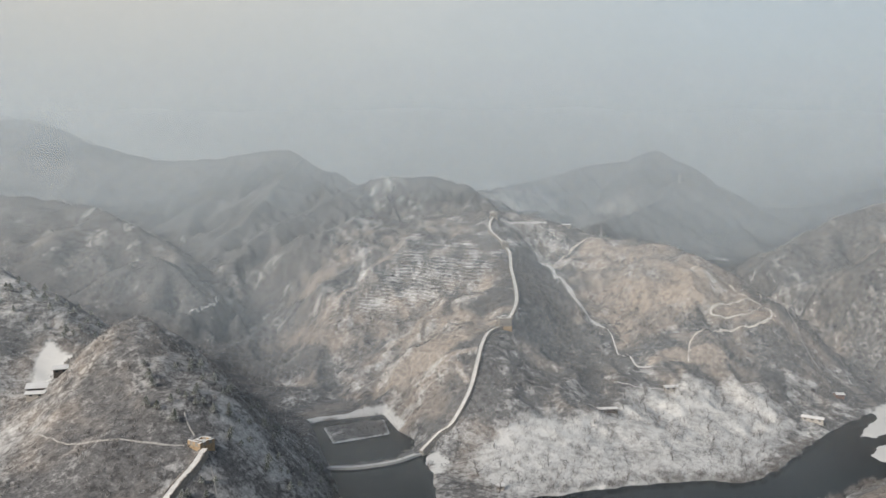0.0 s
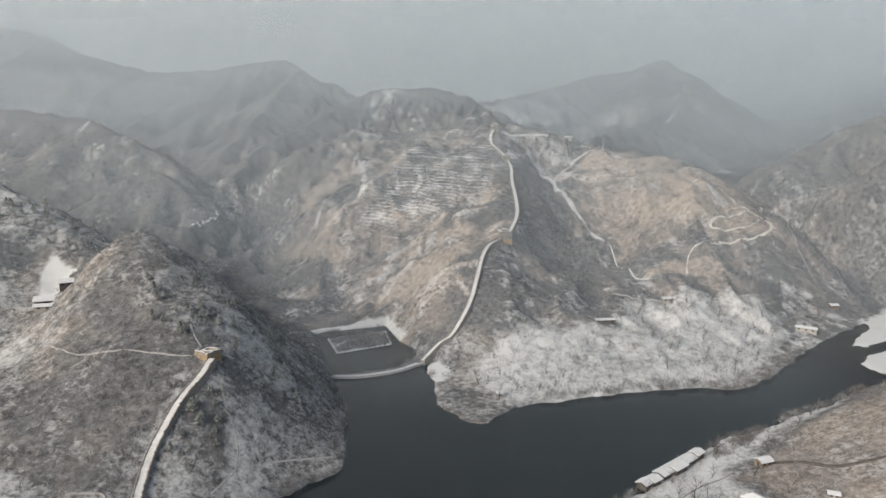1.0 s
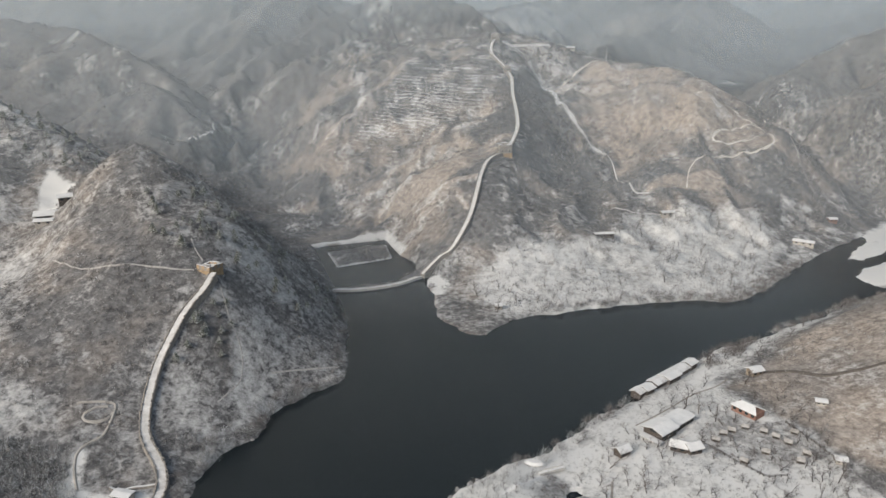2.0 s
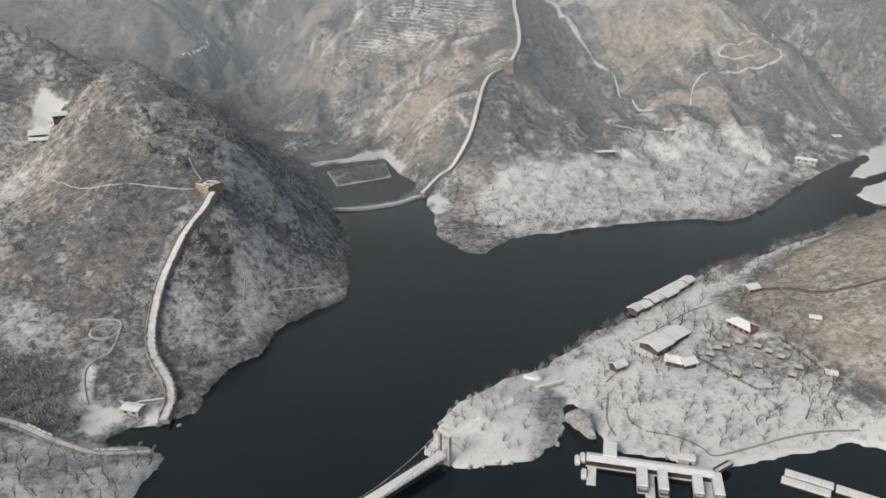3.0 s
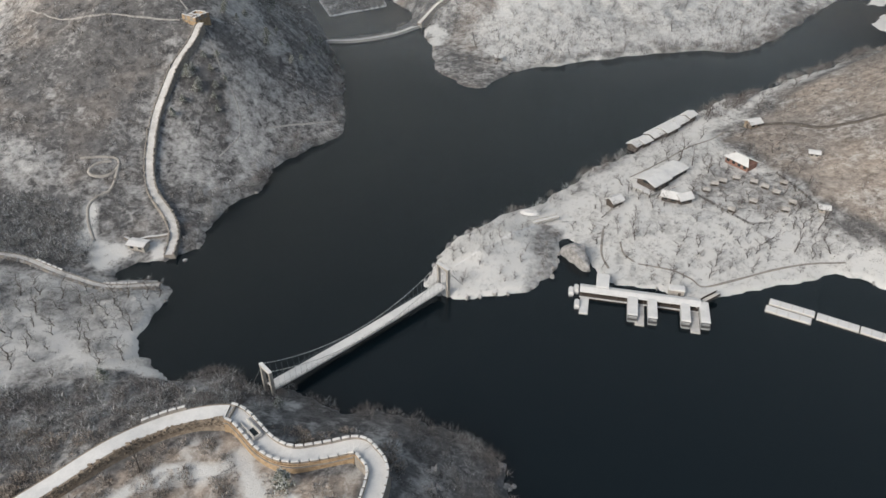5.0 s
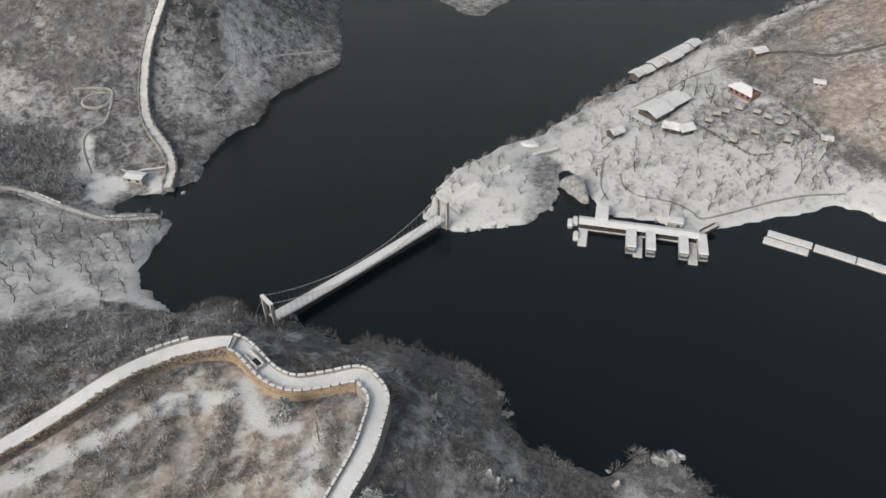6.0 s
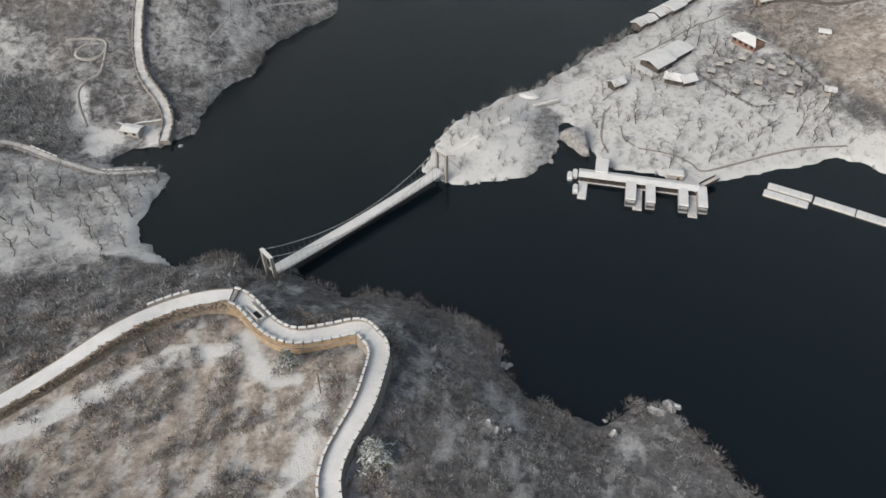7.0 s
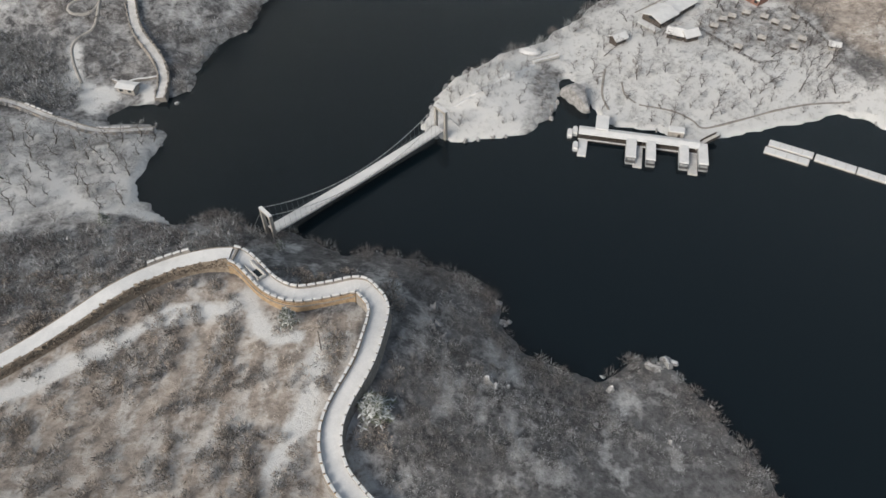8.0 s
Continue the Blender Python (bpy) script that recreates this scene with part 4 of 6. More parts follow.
def watch_tower(x, y, z, turn, size, high, label, brick=None):
    """A square tower: ochre foot, grey top, arched windows, merlons and snow on its roof."""
    root = thing("watch_tower", label, "tower", x, y, z, turn, "watch towers")
    h = size / 2
    part("base", block(0, 0, -6, size + 0.6, size + 0.6, 6 + high * 0.45, 0.98), brick or OCHRE, root, "ochre brick base")
    upper = part("upper_wall", block(0, 0, high * 0.45, size, size, high * 0.55, 0.985), STONE, root)
    part("roof_snow", block(0, 0, high, size - 0.6, size - 0.6, 0.15), SNOW, root, "snow on the flat roof")
    hut = part("lookout", block(0, 0, high + 0.15, size * 0.42, size * 0.3, 1.6), STONE, root)
    part("lookout_snow", block(0, 0, high + 1.75, size * 0.45, size * 0.33, 0.2, 0.9), SNOW, hut, "snow cap")
    for k in range(4):
        a = radians(90 * k)
        c, s = math.cos(a), math.sin(a)
        # each window is a flat dark arch that paints in the recess's shade
        for u in (-0.28, 0.0, 0.28):
            bm = bmesh.new()
            rows = [(-0.4, 0.0), (0.4, 0.0), (0.4, 1.0), (0.25, 1.4), (0.0, 1.55), (-0.25, 1.4), (-0.4, 1.0)]
            for out in (0.03, -0.4):
                bm.faces.new([bm.verts.new(((u * size + w) * c - (-h - out) * s, (u * size + w) * s + (-h - out) * c, high * 0.55 + t)) for w, t in rows])
            part("window", bm, GLASS_AND_SHADE, upper, "dark arched window")
        n = max(3, int(size / 2.1))
        for i in range(n):
            u = (i + 0.5) / n * size - h
            ob = new("merlon", MERLON)
            ob.parent = root
            ob.matrix_basis = pose(u * c + (h - 0.25) * s, u * s - (h - 0.25) * c, high, 0, 0, 90 * k) @ Matrix.Diagonal((size / n / 2.4, 1, 1.1, 1))
    return root




def ruined_tower():
    """A roofless tower stump: battered brick base, broken parapets of uneven height, snow inside and on the wall tops."""
    rng = random.Random(4)
    root = thing("watch_tower", "roofless ochre brick watchtower stump with broken snowy parapets", "tower", -112, 331, 46.5, 62, "watch towers")
    part("base", block(0, 0, -7, 9.4, 8.6, 12.2, 0.93), OCHRE, root, "ochre brick base")
    part("string_course", block(0, 0, 5.2, 9.0, 8.2, 0.3), STONE, root, "grey stone string course")
    part("floor_snow", block(0, 0, 5.5, 7.2, 6.4, 0.12), SNOW, root, "snow on the open floor")
    for k, (length, off, tall) in enumerate(((8.8, 3.75, 2.3), (8.0, 4.05, 1.5), (8.8, 3.75, 1.2), (8.0, 4.05, 2.0))):
        a = radians(90 * k)
        n = 5
        for i in range(n):
            h = tall * rng.uniform(0.55, 1.0)
            u = (i + 0.5) / n * length - length / 2
            x, y = u * math.cos(a) + off * math.sin(a), u * math.sin(a) - off * math.cos(a)
            wall = part("parapet", block(x, y, 5.5, length / n - 0.05, 0.75, h, 0.97, 90 * k), STONE if i % 2 else OCHRE, root)
            part("snow_cap", block(x, y, 5.5 + h, length / n - 0.1, 0.8, 0.2, 0.85, 90 * k), SNOW, wall)
    part("inner_wall", block(-0.8, 0.6, 5.5, 0.7, 4.2, 1.4, 0.96), STONE, root)
    part("inner_snow", block(-0.8, 0.6, 6.9, 0.75, 4.3, 0.18, 0.9), SNOW, root)


ruined_tower()
watch_tower(50, 592, 56, 10, 10.0, 11.0, "ochre brick watchtower on the ridge between two wall stretches")
watch_tower(66, 770, 111, 5, 6.5, 7.0, "small stone watchtower standing astride the ridge wall", STONE)
watch_tower(59, 856, 139, 0, 9.0, 9.0, "grey watchtower on the ridge's summit", STONE)
watch_tower(462, 1420, 200, 20, 9.0, 9.0, "distant watchtower on a hazy ridge", STONE)


# ------------------------------------------------------------------ paths and ground works
def trail(name, pts, width, mat, label, lift=0.18, smooth=True, kind="structure"):
    """A beaten path laid over the ground."""
    p = (resample if smooth else straight)([(x, y, 0) for x, y in pts], 1.5)
    d = headings(p)
    rows = []
    for s in (-1, -0.5, 0, 0.5, 1):
        wob = 1 + 0.35 * fbm(p[:, 0], p[:, 1], 9.0, 2)
        x, y = p[:, 0] + d[:, 1] * s * width / 2 * wob, p[:, 1] - d[:, 0] * s * width / 2 * wob
        z = np.maximum(ground_at(x, y), 0.1) + lift * (1 - 0.8 * abs(s))
        rows.append(np.stack([x, y, z], -1))
    low = [r + np.array([0, 0, -0.6]) for r in (rows[-1], rows[0])]
    v = np.vstack(rows + low)
    n, m = len(rows) + 2, len(p)
    k = np.arange(n * m).reshape(n, m)
    k = np.vstack([k, k[:1]])
    f = np.stack([k[:-1, :-1], k[1:, :-1], k[1:, 1:], k[:-1, 1:]], -1).reshape(-1, 4)
    ob = new(name, mesh_from(name, v, f, mat, True))
    return tagged(ob, label, name.split("_")[-1], kind=kind)


trail("dirt_track", [(235, 709), (253, 712), (267, 708), (275, 696), (277, 680), (287, 667), (296, 655), (289, 642), (268, 632), (255, 629), (231, 620), (214, 611)], 2.2, DRY_EARTH, "pale dirt track winding up the hill")
trail("dirt_track", [(300, 688), (299, 682), (294, 674), (273, 666), (246, 649), (238, 642), (238, 637), (254, 641), (275, 649), (289, 660)], 1.8, DRY_EARTH, "pale dirt track doubling back over a shoulder")
trail("dirt_track", [(214, 611), (206, 602), (201, 590), (197, 578)], 1.2, DRY_EARTH, "thin dirt track dropping to an orchard")
trail("dirt_track", [(181, 876), (159, 862), (140, 835), (128, 815), (112, 806)], 2.4, DRY_EARTH, "worn earth track climbing to a saddle")
trail("footpath", [(118, 797), (119, 740), (126, 718), (133, 691), (145, 673), (151, 642), (153, 588), (165, 572)], 1.5, TRAMPLED, "snowy footpath down a gully")
trail("hill_road", [(131, 552), (149, 546), (172, 550), (197, 548), (225, 553), (249, 558)], 1.5, TRAMPLED, "narrow snowy road across the slope")
trail("hill_road", [(314, 662), (314, 650), (311, 634), (309, 613), (313, 598)], 1.3, DULL_SNOW, "narrow snowy road along a spur")
trail("valley_road", [(-262, 708), (-255, 710), (-244, 719), (-236, 728), (-234, 746), (-240, 765)], 2.4, TRAMPLED, "snowy road through a far valley")
trail("ridge_path", [(453, 1402), (412, 1332), (386, 1296)], 3.5, TRAMPLED, "pale path on a distant ridge")
trail("ridge_path", [(70, 854), (106, 877), (125, 884)], 4.0, TRAMPLED, "snowy path along a saddle")
trail("ridge_path", [(165, 888), (189, 884), (203, 870)], 4.0, TRAMPLED, "snowy path along a saddle")
trail("ridge_path", [(189, 884), (192, 900), (196, 925)], 4.0, TRAMPLED, "snowy path along a saddle")
trail("footpath", [(-193, 344), (-180, 334), (-168, 330), (-156, 327), (-146, 328), (-130, 327), (-119, 329)], 0.9, DULL_SNOW, "worn footpath along a brown slope", 0.4)
trail("ridge_path", [(-117, 337), (-121, 341), (-125, 347)], 1.0, DULL_SNOW, "snow-filled ruined wall top above the tower", 0.3)
trail("footpath", [(-105, 323), (-99, 313), (-92, 303), (-90, 291), (-93, 283), (-96, 276)], 0.6, DULL_SNOW, "faint snowy footpath down the flank", 0.1)
trail("footpath", [(-79, 302), (-71, 309), (-62, 316), (-52, 324)], 1.0, DULL_SNOW, "narrow footpath above the shore", 0.1)
trail("footpath", [(80, 269), (91, 277), (100, 284), (112, 294), (125, 301), (133, 308)], 0.9, STONE, "dark edged garden path in snow")
trail("footpath", [(62, 231), (59, 217), (60, 208)], 0.8, STONE, "dark edged garden path in snow")
trail("footpath", [(71, 210), (82, 206), (88, 201), (91, 197), (102, 200), (120, 206), (134, 209), (146, 209)], 0.9, STONE, "dark edged shore path in snow")
trail("footpath", [(67, 223), (67, 216), (70, 211)], 0.7, STONE, "dark edged garden path in snow")
trail("footpath", [(4, 208), (14, 214), (26, 224), (36, 234)], 1.6, SNOW, "snow-covered path over the islet")
trail("earth_ditch", [(147, 312), (161, 307), (171, 297), (183, 293), (194, 291), (220, 285)], 2.6, DARK_SOIL, "brown earth ditch across a hillside")
trail("slide_track", [(-147.3, 260.6), (-138.5, 262.9), (-133.6, 263.3), (-132.2, 260.4), (-133.6, 256.6), (-136.8, 254.1), (-141, 253.7), (-142.6, 255.4), (-141.1, 258.3), (-138.5, 260.4), (-135.4, 261.6)], 1.2, PLASTER, "curling toboggan slide track dusted with snow", 0.5)
trail("slide_track", [(-132.3, 259.8), (-132, 254.3), (-132.6, 248.6), (-135.8, 244.9), (-138, 241.6), (-138.2, 237.5), (-135.6, 230.5), (-131.4, 223.1)], 1.2, PLASTER, "toboggan slide track dusted with snow", 0.5)


def build_dam():
    p = resample([(x, y, 1.0) for x, y in DAM], 3)
    root = thing("dam", "low curved concrete dam with a snowy top between two waters", "dam", *p[0])
    q = p - p[0]
    part("body", sweep(q, [(-2.4, -6), (-1.6, 0), (1.6, 0), (2.8, -6)]), CONCRETE, root)
    part("crest", sweep(q, [(-1.5, -0.1), (-1.5, 0.12), (1.5, 0.12), (1.5, -0.1)]), SNOW, root, "snow-covered crest")
    for s in (-1.5, 1.5):
        part("kerb", sweep(q, [(s - 0.12, -0.1), (s - 0.12, 0.45), (s + 0.12, 0.45), (s + 0.12, -0.1)]), CONCRETE, root)


build_dam()


# ------------------------------------------------------------------ the bridge
def build_bridge():
    a, b = np.array((-51.3, 149.2)), np.array((-0.4, 195.4))
    length = float(np.linalg.norm(b - a))
    turn = math.degrees(math.atan2(b[1] - a[1], b[0] - a[0]))
    root = thing("suspension_bridge", "snow-covered suspension footbridge with concrete portals over the lake", "bridge", a[0], a[1], 0, turn)
    n = 30
    u = np.linspace(0, length, n)
    z = 4.0 - 0.7 * np.sin(u / length * math.pi)
    path = np.c_[u, 0 * u, z]
    part("deck", sweep(path, [(-2.05, -0.35), (-2.05, -0.02), (2.05, -0.02), (2.05, -0.35)]), CONCRETE, root)
    part("deck_snow", sweep(path, [(-2.02, -0.02), (-1.9, 0.14), (1.9, 0.14), (2.02, -0.02)]), SNOW, root, "snow lying along the deck")
    lips = bmesh.new()
    for i in range(150):
        v = random.choice((-1, 1)) * random.uniform(1.5, 1.85)
        k = random.uniform(0.02, 0.98)
        box(lips, k * length, v, 4.1 - 0.7 * math.sin(k * math.pi), random.uniform(0.4, 1.6), random.uniform(0.1, 0.3), 0.09, 0.6)
    tagged(part("snow_ridge", lips, WORN_SNOW, root, "trodden ridges in the snow"), kind="stuff")
    for x in (-0.5, length + 0.5):
        pylon = part("pylon", block(x, 0, 11.1, 1.0, 5.6, 0.9), PLASTER, root, "grey concrete portal")
        for s in (-2.35, 2.35):
            leg = part("leg", block(x, s, -1.5, 1.1, 0.9, 12.6, 0.92), PLASTER, pylon)
        part("snow_cap", block(x, 0, 12.0, 1.1, 5.7, 0.15, 0.95), SNOW, pylon)
    for s in (-2.2, 2.2):
        cable, rail = bmesh.new(), bmesh.new()
        m = 36
        pts = []
        for i in range(m + 1):
            t = i / m
            pts.append((t * length, s, 3.75 + (2 * t - 1) ** 2 * 7.95))
        for p, q in zip(pts[:-1], pts[1:]):
            rod(cable, p, q, 0.07, sides=4)
        for x in (-7, length + 7):
            rod(cable, (0 if x < 0 else length, s, 11.7), (x, s * 1.3, 2.0), 0.09, sides=4)
        for p in pts[1:-1]:
            zd = 4.0 - 0.7 * math.sin(p[0] / length * math.pi)
            if p[2] - zd > 0.3:
                hang = bmesh.new()
                rod(hang, p, (p[0], s * 0.92, zd), 0.035, sides=3)
                part("hanger", hang, STEEL, root)
            rod(rail, (p[0], s * 0.92, zd), (p[0], s * 0.92, zd + 1.0), 0.04, sides=3)
        for h in (0.55, 1.0):
            for i in range(n - 1):
                rod(rail, (u[i], s * 0.92, z[i] + h), (u[i + 1], s * 0.92, z[i + 1] + h), 0.035, sides=3)
        wire = part("cable", cable, STEEL, root, "sagging dark main cable")
        lumps = bmesh.new()
        for i in range(1, 90):
            t = i / 90 + random.uniform(-0.003, 0.003)
            box(lumps, t * length, s, 3.82 + (2 * t - 1) ** 2 * 7.95, 0.42, 0.16, 0.13, 0.7)
        tagged(part("snow_crust", lumps, SNOW, wire, "broken crust of snow"), kind="stuff")
        part("railing", rail, STEEL, root)


build_bridge()


# ------------------------------------------------------------------ the landing stage
def build_pier():
    O, turn = (48.0, 195.2), -12.6
    root = thing("boat_pier", "long floating boat pier with a snow-covered roof and three jetties", "pier", O[0], O[1], 0, turn)
    part("deck", block(19.5, -0.7, -0.3, 40, 3.8, 0.75), DARK_WOOD, root)
    part("deck_edge", block(19.5, -2.4, 0.45, 40, 0.6, 0.12), SNOW, root, "snow along the deck's edge")
    part("back_wall", block(19.5, 1.3, 0.45, 39, 0.25, 1.7), DARK_WOOD, root)
    roof = bmesh.new()
    v = [roof.verts.new((x, y, z)) for x in (-0.6, 39.8) for y, z in ((-2.0, 2.25), (-2.0, 2.5), (0.2, 3.2), (2.2, 2.6), (2.2, 2.35), (0.2, 2.95))]
    for k in range(6):
        roof.faces.new((v[k], v[(k + 1) % 6], v[6 + (k + 1) % 6], v[6 + k]))
    roof.faces.new(v[:6][::-1])
    roof.faces.new(v[6:])
    part("roof", roof, SNOW, root, "snow-covered pier roof")
    for i in range(14):
        part("post", block(0.2 + i * 2.98, -1.8, 0.4, 0.2, 0.2, 1.95), DARK_WOOD, root)
    rail = bmesh.new()
    for i in range(20):
        box(rail, 0.5 + 2 * i, -2.5, 0.45, 0.08, 0.08, 0.95)
    box(rail, 19.5, -2.5, 1.3, 39, 0.08, 0.1)
    part("railing", rail, DARK_WOOD, root)
    for x, w, far in ((1.4, 3.0, -11.0), (19.9, 3.0, -12.9), (37.8, 3.0, -12.9)):
        j = part("jetty", block(x, (far - 2.6) / 2, -0.3, w, -far - 2.6, 0.7), CONCRETE, root)
        part("jetty_snow", block(x, (far - 2.6) / 2, 0.4, w - 0.25, -far - 2.8, 0.12, 0.97), TRAMPLED if x > 10 else SNOW, j)
    part("kiosk_wall", block(7.0, 4.2, 0.4, 4.0, 6.6, 3.0), PLASTER, root)
    part("kiosk_roof", block(7.0, 4.0, 3.4, 4.5, 7.6, 0.4, 0.95), SNOW, root, "snowy kiosk roof")
    part("gangway", sweep([(38.5, 0, 0.8), (42, 3.5, 1.4), (46, 6.8, 2.0)], [(-0.9, -0.25), (-0.9, 0.1), (0.9, 0.1), (0.9, -0.25)]), CONCRETE, root)
    for s in (-1.0, 1.0):
        part("gangway_rail", sweep([(38.5, 0, 0.8), (42, 3.5, 1.4), (46, 6.8, 2.0)], [(s - 0.06, 0), (s - 0.06, 1.0), (s + 0.06, 1.0), (s + 0.06, 0)]), DARK_WOOD, root)
    small = thing("ticket_hut", "small flat hut with snow on its roof behind the pier", "hut", 80.5, 193.6, 0.4, turn)
    part("wall", block(0, 0, 0, 5.0, 2.6, 2.8), PLASTER, small)
    part("roof", block(0, 0, 2.8, 5.6, 3.0, 0.4, 0.93), SNOW, small)
    part("door", block(1.0, -1.32, 0.0, 0.9, 0.06, 2.0), DARK_WOOD, small)


build_pier()


def build_boat(length=13.6, width=3.5):
    """A covered excursion boat."""
    root = thing("tour_boat", "covered tour boat moored at a jetty, snow on its roof", "boat", 0, 0, 0, 0, "moored tour boats")
    bm = bmesh.new()
    rings = []
    for z, k in ((-0.3, 0.8), (0.8, 1.0)):
        pts = [(-0.5, -0.5), (0.5, -0.5), (0.5, 0.36), (0.22, 0.5), (-0.22, 0.5), (-0.5, 0.36)]
        rings.append([bm.verts.new((x * width * k, y * length * (1 if z > 0 else 0.96), z)) for x, y in pts])
    for i in range(6):
        bm.faces.new((rings[0][i], rings[0][(i + 1) % 6], rings[1][(i + 1) % 6], rings[1][i]))
    bm.faces.new(rings[0][::-1])
    bm.faces.new(rings[1])
    part("hull", bm, HULL, root)
    part("stern_snow", block(0, -length / 2 + 0.75, 0.8, width - 0.5, 1.2, 0.12), SNOW, root)
    cabin = part("cabin", block(0, 0.3, 0.8, width - 0.5, length - 2.6, 0.7), HULL, root)
    part("window_band", block(0, 0.3, 1.5, width - 0.55, length - 2.7, 0.75), GLASS_AND_SHADE, cabin, "dark window band")
    part("roof", block(0, 0.2, 2.25, width, length - 1.6, 0.2), HULL, root)
    part("roof_snow", block(0, 0.2, 2.45, width - 0.1, length - 1.7, 0.25, 0.95), SNOW, root, "thick snow on the roof")
    for s in (-1, 1):
        part("rail", block(s * (width / 2 - 0.2), -length / 2 + 0.7, 0.8, 0.08, 1.3, 0.9), STEEL, root)
    part("stern_rail", block(0, -length / 2 + 0.15, 0.8, width - 0.4, 0.08, 0.9), STEEL, root)
    return root


boat = build_boat()
boat.matrix_basis = pose(63.9, 186.6, 0, 0, 0, -12.2)
for x, y in ((70.2, 184.9), (80.8, 183.1), (86.9, 181.9)):
    m = pose(x, y, 0, 0, 0, -12.2 + random.uniform(-1, 1))
    other = copy_thing(boat, m)
    other.scale = (0.9, 0.98 if x < 85 else 0.9, 1)


def build_dinghy():
    root = thing("motorboat", "small white motorboat covered in snow beside a jetty", "boat", 0, 0, 0, 0, "small motorboats")
    bm = bmesh.new()
    rings = []
    for z, k in ((-0.2, 0.7), (0.7, 1.0)):
        pts = [(-0.9, -2.4), (0.9, -2.4), (1.0, 0.8), (0.45, 2.2), (0, 2.6), (-0.45, 2.2), (-1.0, 0.8)]
        rings.append([bm.verts.new((x * k, y, z)) for x, y in pts])
    for i in range(7):
        bm.faces.new((rings[0][i], rings[0][(i + 1) % 7], rings[1][(i + 1) % 7], rings[1][i]))
    bm.faces.new(rings[0][::-1])
    bm.faces.new(rings[1])
    part("hull", bm, HULL, root)
    part("canopy", block(0, -0.4, 0.7, 1.7, 3.4, 0.9, 0.85), SNOW, root, "snowy canopy")
    part("windscreen", block(0, 1.3, 0.7, 1.3, 0.15, 0.7), GLASS_AND_SHADE, root)
    return root


dinghy = build_dinghy()
dinghy.matrix_basis = pose(44.6, 196.0, 0, 0, 0, -10)
copy_thing(dinghy, pose(46.6, 197.2, 0, 0, 0, -12))
copy_thing(dinghy, pose(45.6, 189.2, 0, 0, 0, -12))


def floating_dock(x, y, turn, length, width, label):
    root = thing("floating_dock", label, "dock", x, y, 0, turn, "floating docks")
    part("pontoon", block(0, 0, -0.3, length, width, 0.8), CONCRETE, root)
    part("snow", block(0, 0, 0.5, length - 0.2, width - 0.2, 0.18, 0.97), SNOW, root)
    for i in range(3):
        part("seam", block(-length / 2 + (i + 1) * length / 4, 0, 0.6, 0.25, width - 0.1, 0.14), CONCRETE, root)
    return root


floating_dock(118.1, 186.2, -29.0, 14.5, 3.2, "snow-covered floating dock lying off the shore")
floating_dock(115.5, 182.8, -29.0, 14.5, 3.2, "low snow-covered floating dock lying off the shore")
floating_dock(130.4, 178.7, -30.6, 13.0, 3.5, "long narrow floating dock under snow")
floating_dock(141.9, 171.9, -31.2, 13.0, 3.5, "long narrow floating dock under snow, end piece")


# ------------------------------------------------------------------ buildings
def house(name, label, x, y, turn, length, width, wall_h, rise, wall, z=None, over=0.7, windows=2, group="", snow=None, hip=0.0):
    """A gabled house; its long side runs along its own x."""
    z = float(ground_at(x, y)) if z is None else z
    root = thing(name, label, name.split("_")[-1], x, y, z, turn, group)
    body = part("wall", block(0, 0, -2.0, length, width, wall_h + 2.0), wall, root)
    roof = None
    l, w = length / 2 + over, width / 2 + over
    drop = rise * over / (width / 2)
    for th, low, mat, nm in ((0.14, 0.0, DARK_WOOD, "roof"), (0.32, 0.14, snow or SNOW, "roof_snow")):
        bm = bmesh.new()
        k = l if nm == "roof" else l - 0.05
        prof = [(-w, wall_h - drop + low), (0, wall_h + rise + low), (w, wall_h - drop + low), (w, wall_h - drop + low + th), (0, wall_h + rise + low + th), (-w, wall_h - drop + low + th)]
        v = [bm.verts.new((s * (k - (hip if a == 0 else 0)), a, b)) for s in (-1, 1) for a, b in prof]
        for i in range(6):
            bm.faces.new((v[i], v[(i + 1) % 6], v[6 + (i + 1) % 6], v[6 + i]))
        for o in (0, 6):
            bm.faces.new((v[o], v[o + 1], v[o + 4], v[o + 5]))
            bm.faces.new((v[o + 1], v[o + 2], v[o + 3], v[o + 4]))
        bmesh.ops.recalc_face_normals(bm, faces=bm.faces)
        roof = part(nm, bm, mat, roof or root, "thick snow cover" if nm != "roof" else "")
    for s in (() if hip else (-1, 1)):
        bm = bmesh.new()
        v = [bm.verts.new((s * (length / 2 - 0.1 * q), a, b)) for q in (0, 1) for a, b in ((-width / 2, wall_h - 0.05), (width / 2, wall_h - 0.05), (0, wall_h + rise - 0.05))]
        bm.faces.new(v[:3])
        bm.faces.new(v[3:])
        for i in range(3):
            bm.faces.new((v[i], v[(i + 1) % 3], v[3 + (i + 1) % 3], v[3 + i]))
        part("gable", bm, wall, root)
    for s in (-1, 1):
        for i in range(windows):
            u = (i + 0.5) / windows * length - length / 2
            part("window", block(u, s * (width / 2 + 0.02), wall_h * 0.4, min(1.4, length / windows * 0.5), 0.12, wall_h * 0.38), GLASS_AND_SHADE, body)
    part("door", block(-length / 2 - 0.02, 0, 0, 0.12, 1.1, min(2.0, wall_h * 0.85)), DARK_WOOD, body)
    return root


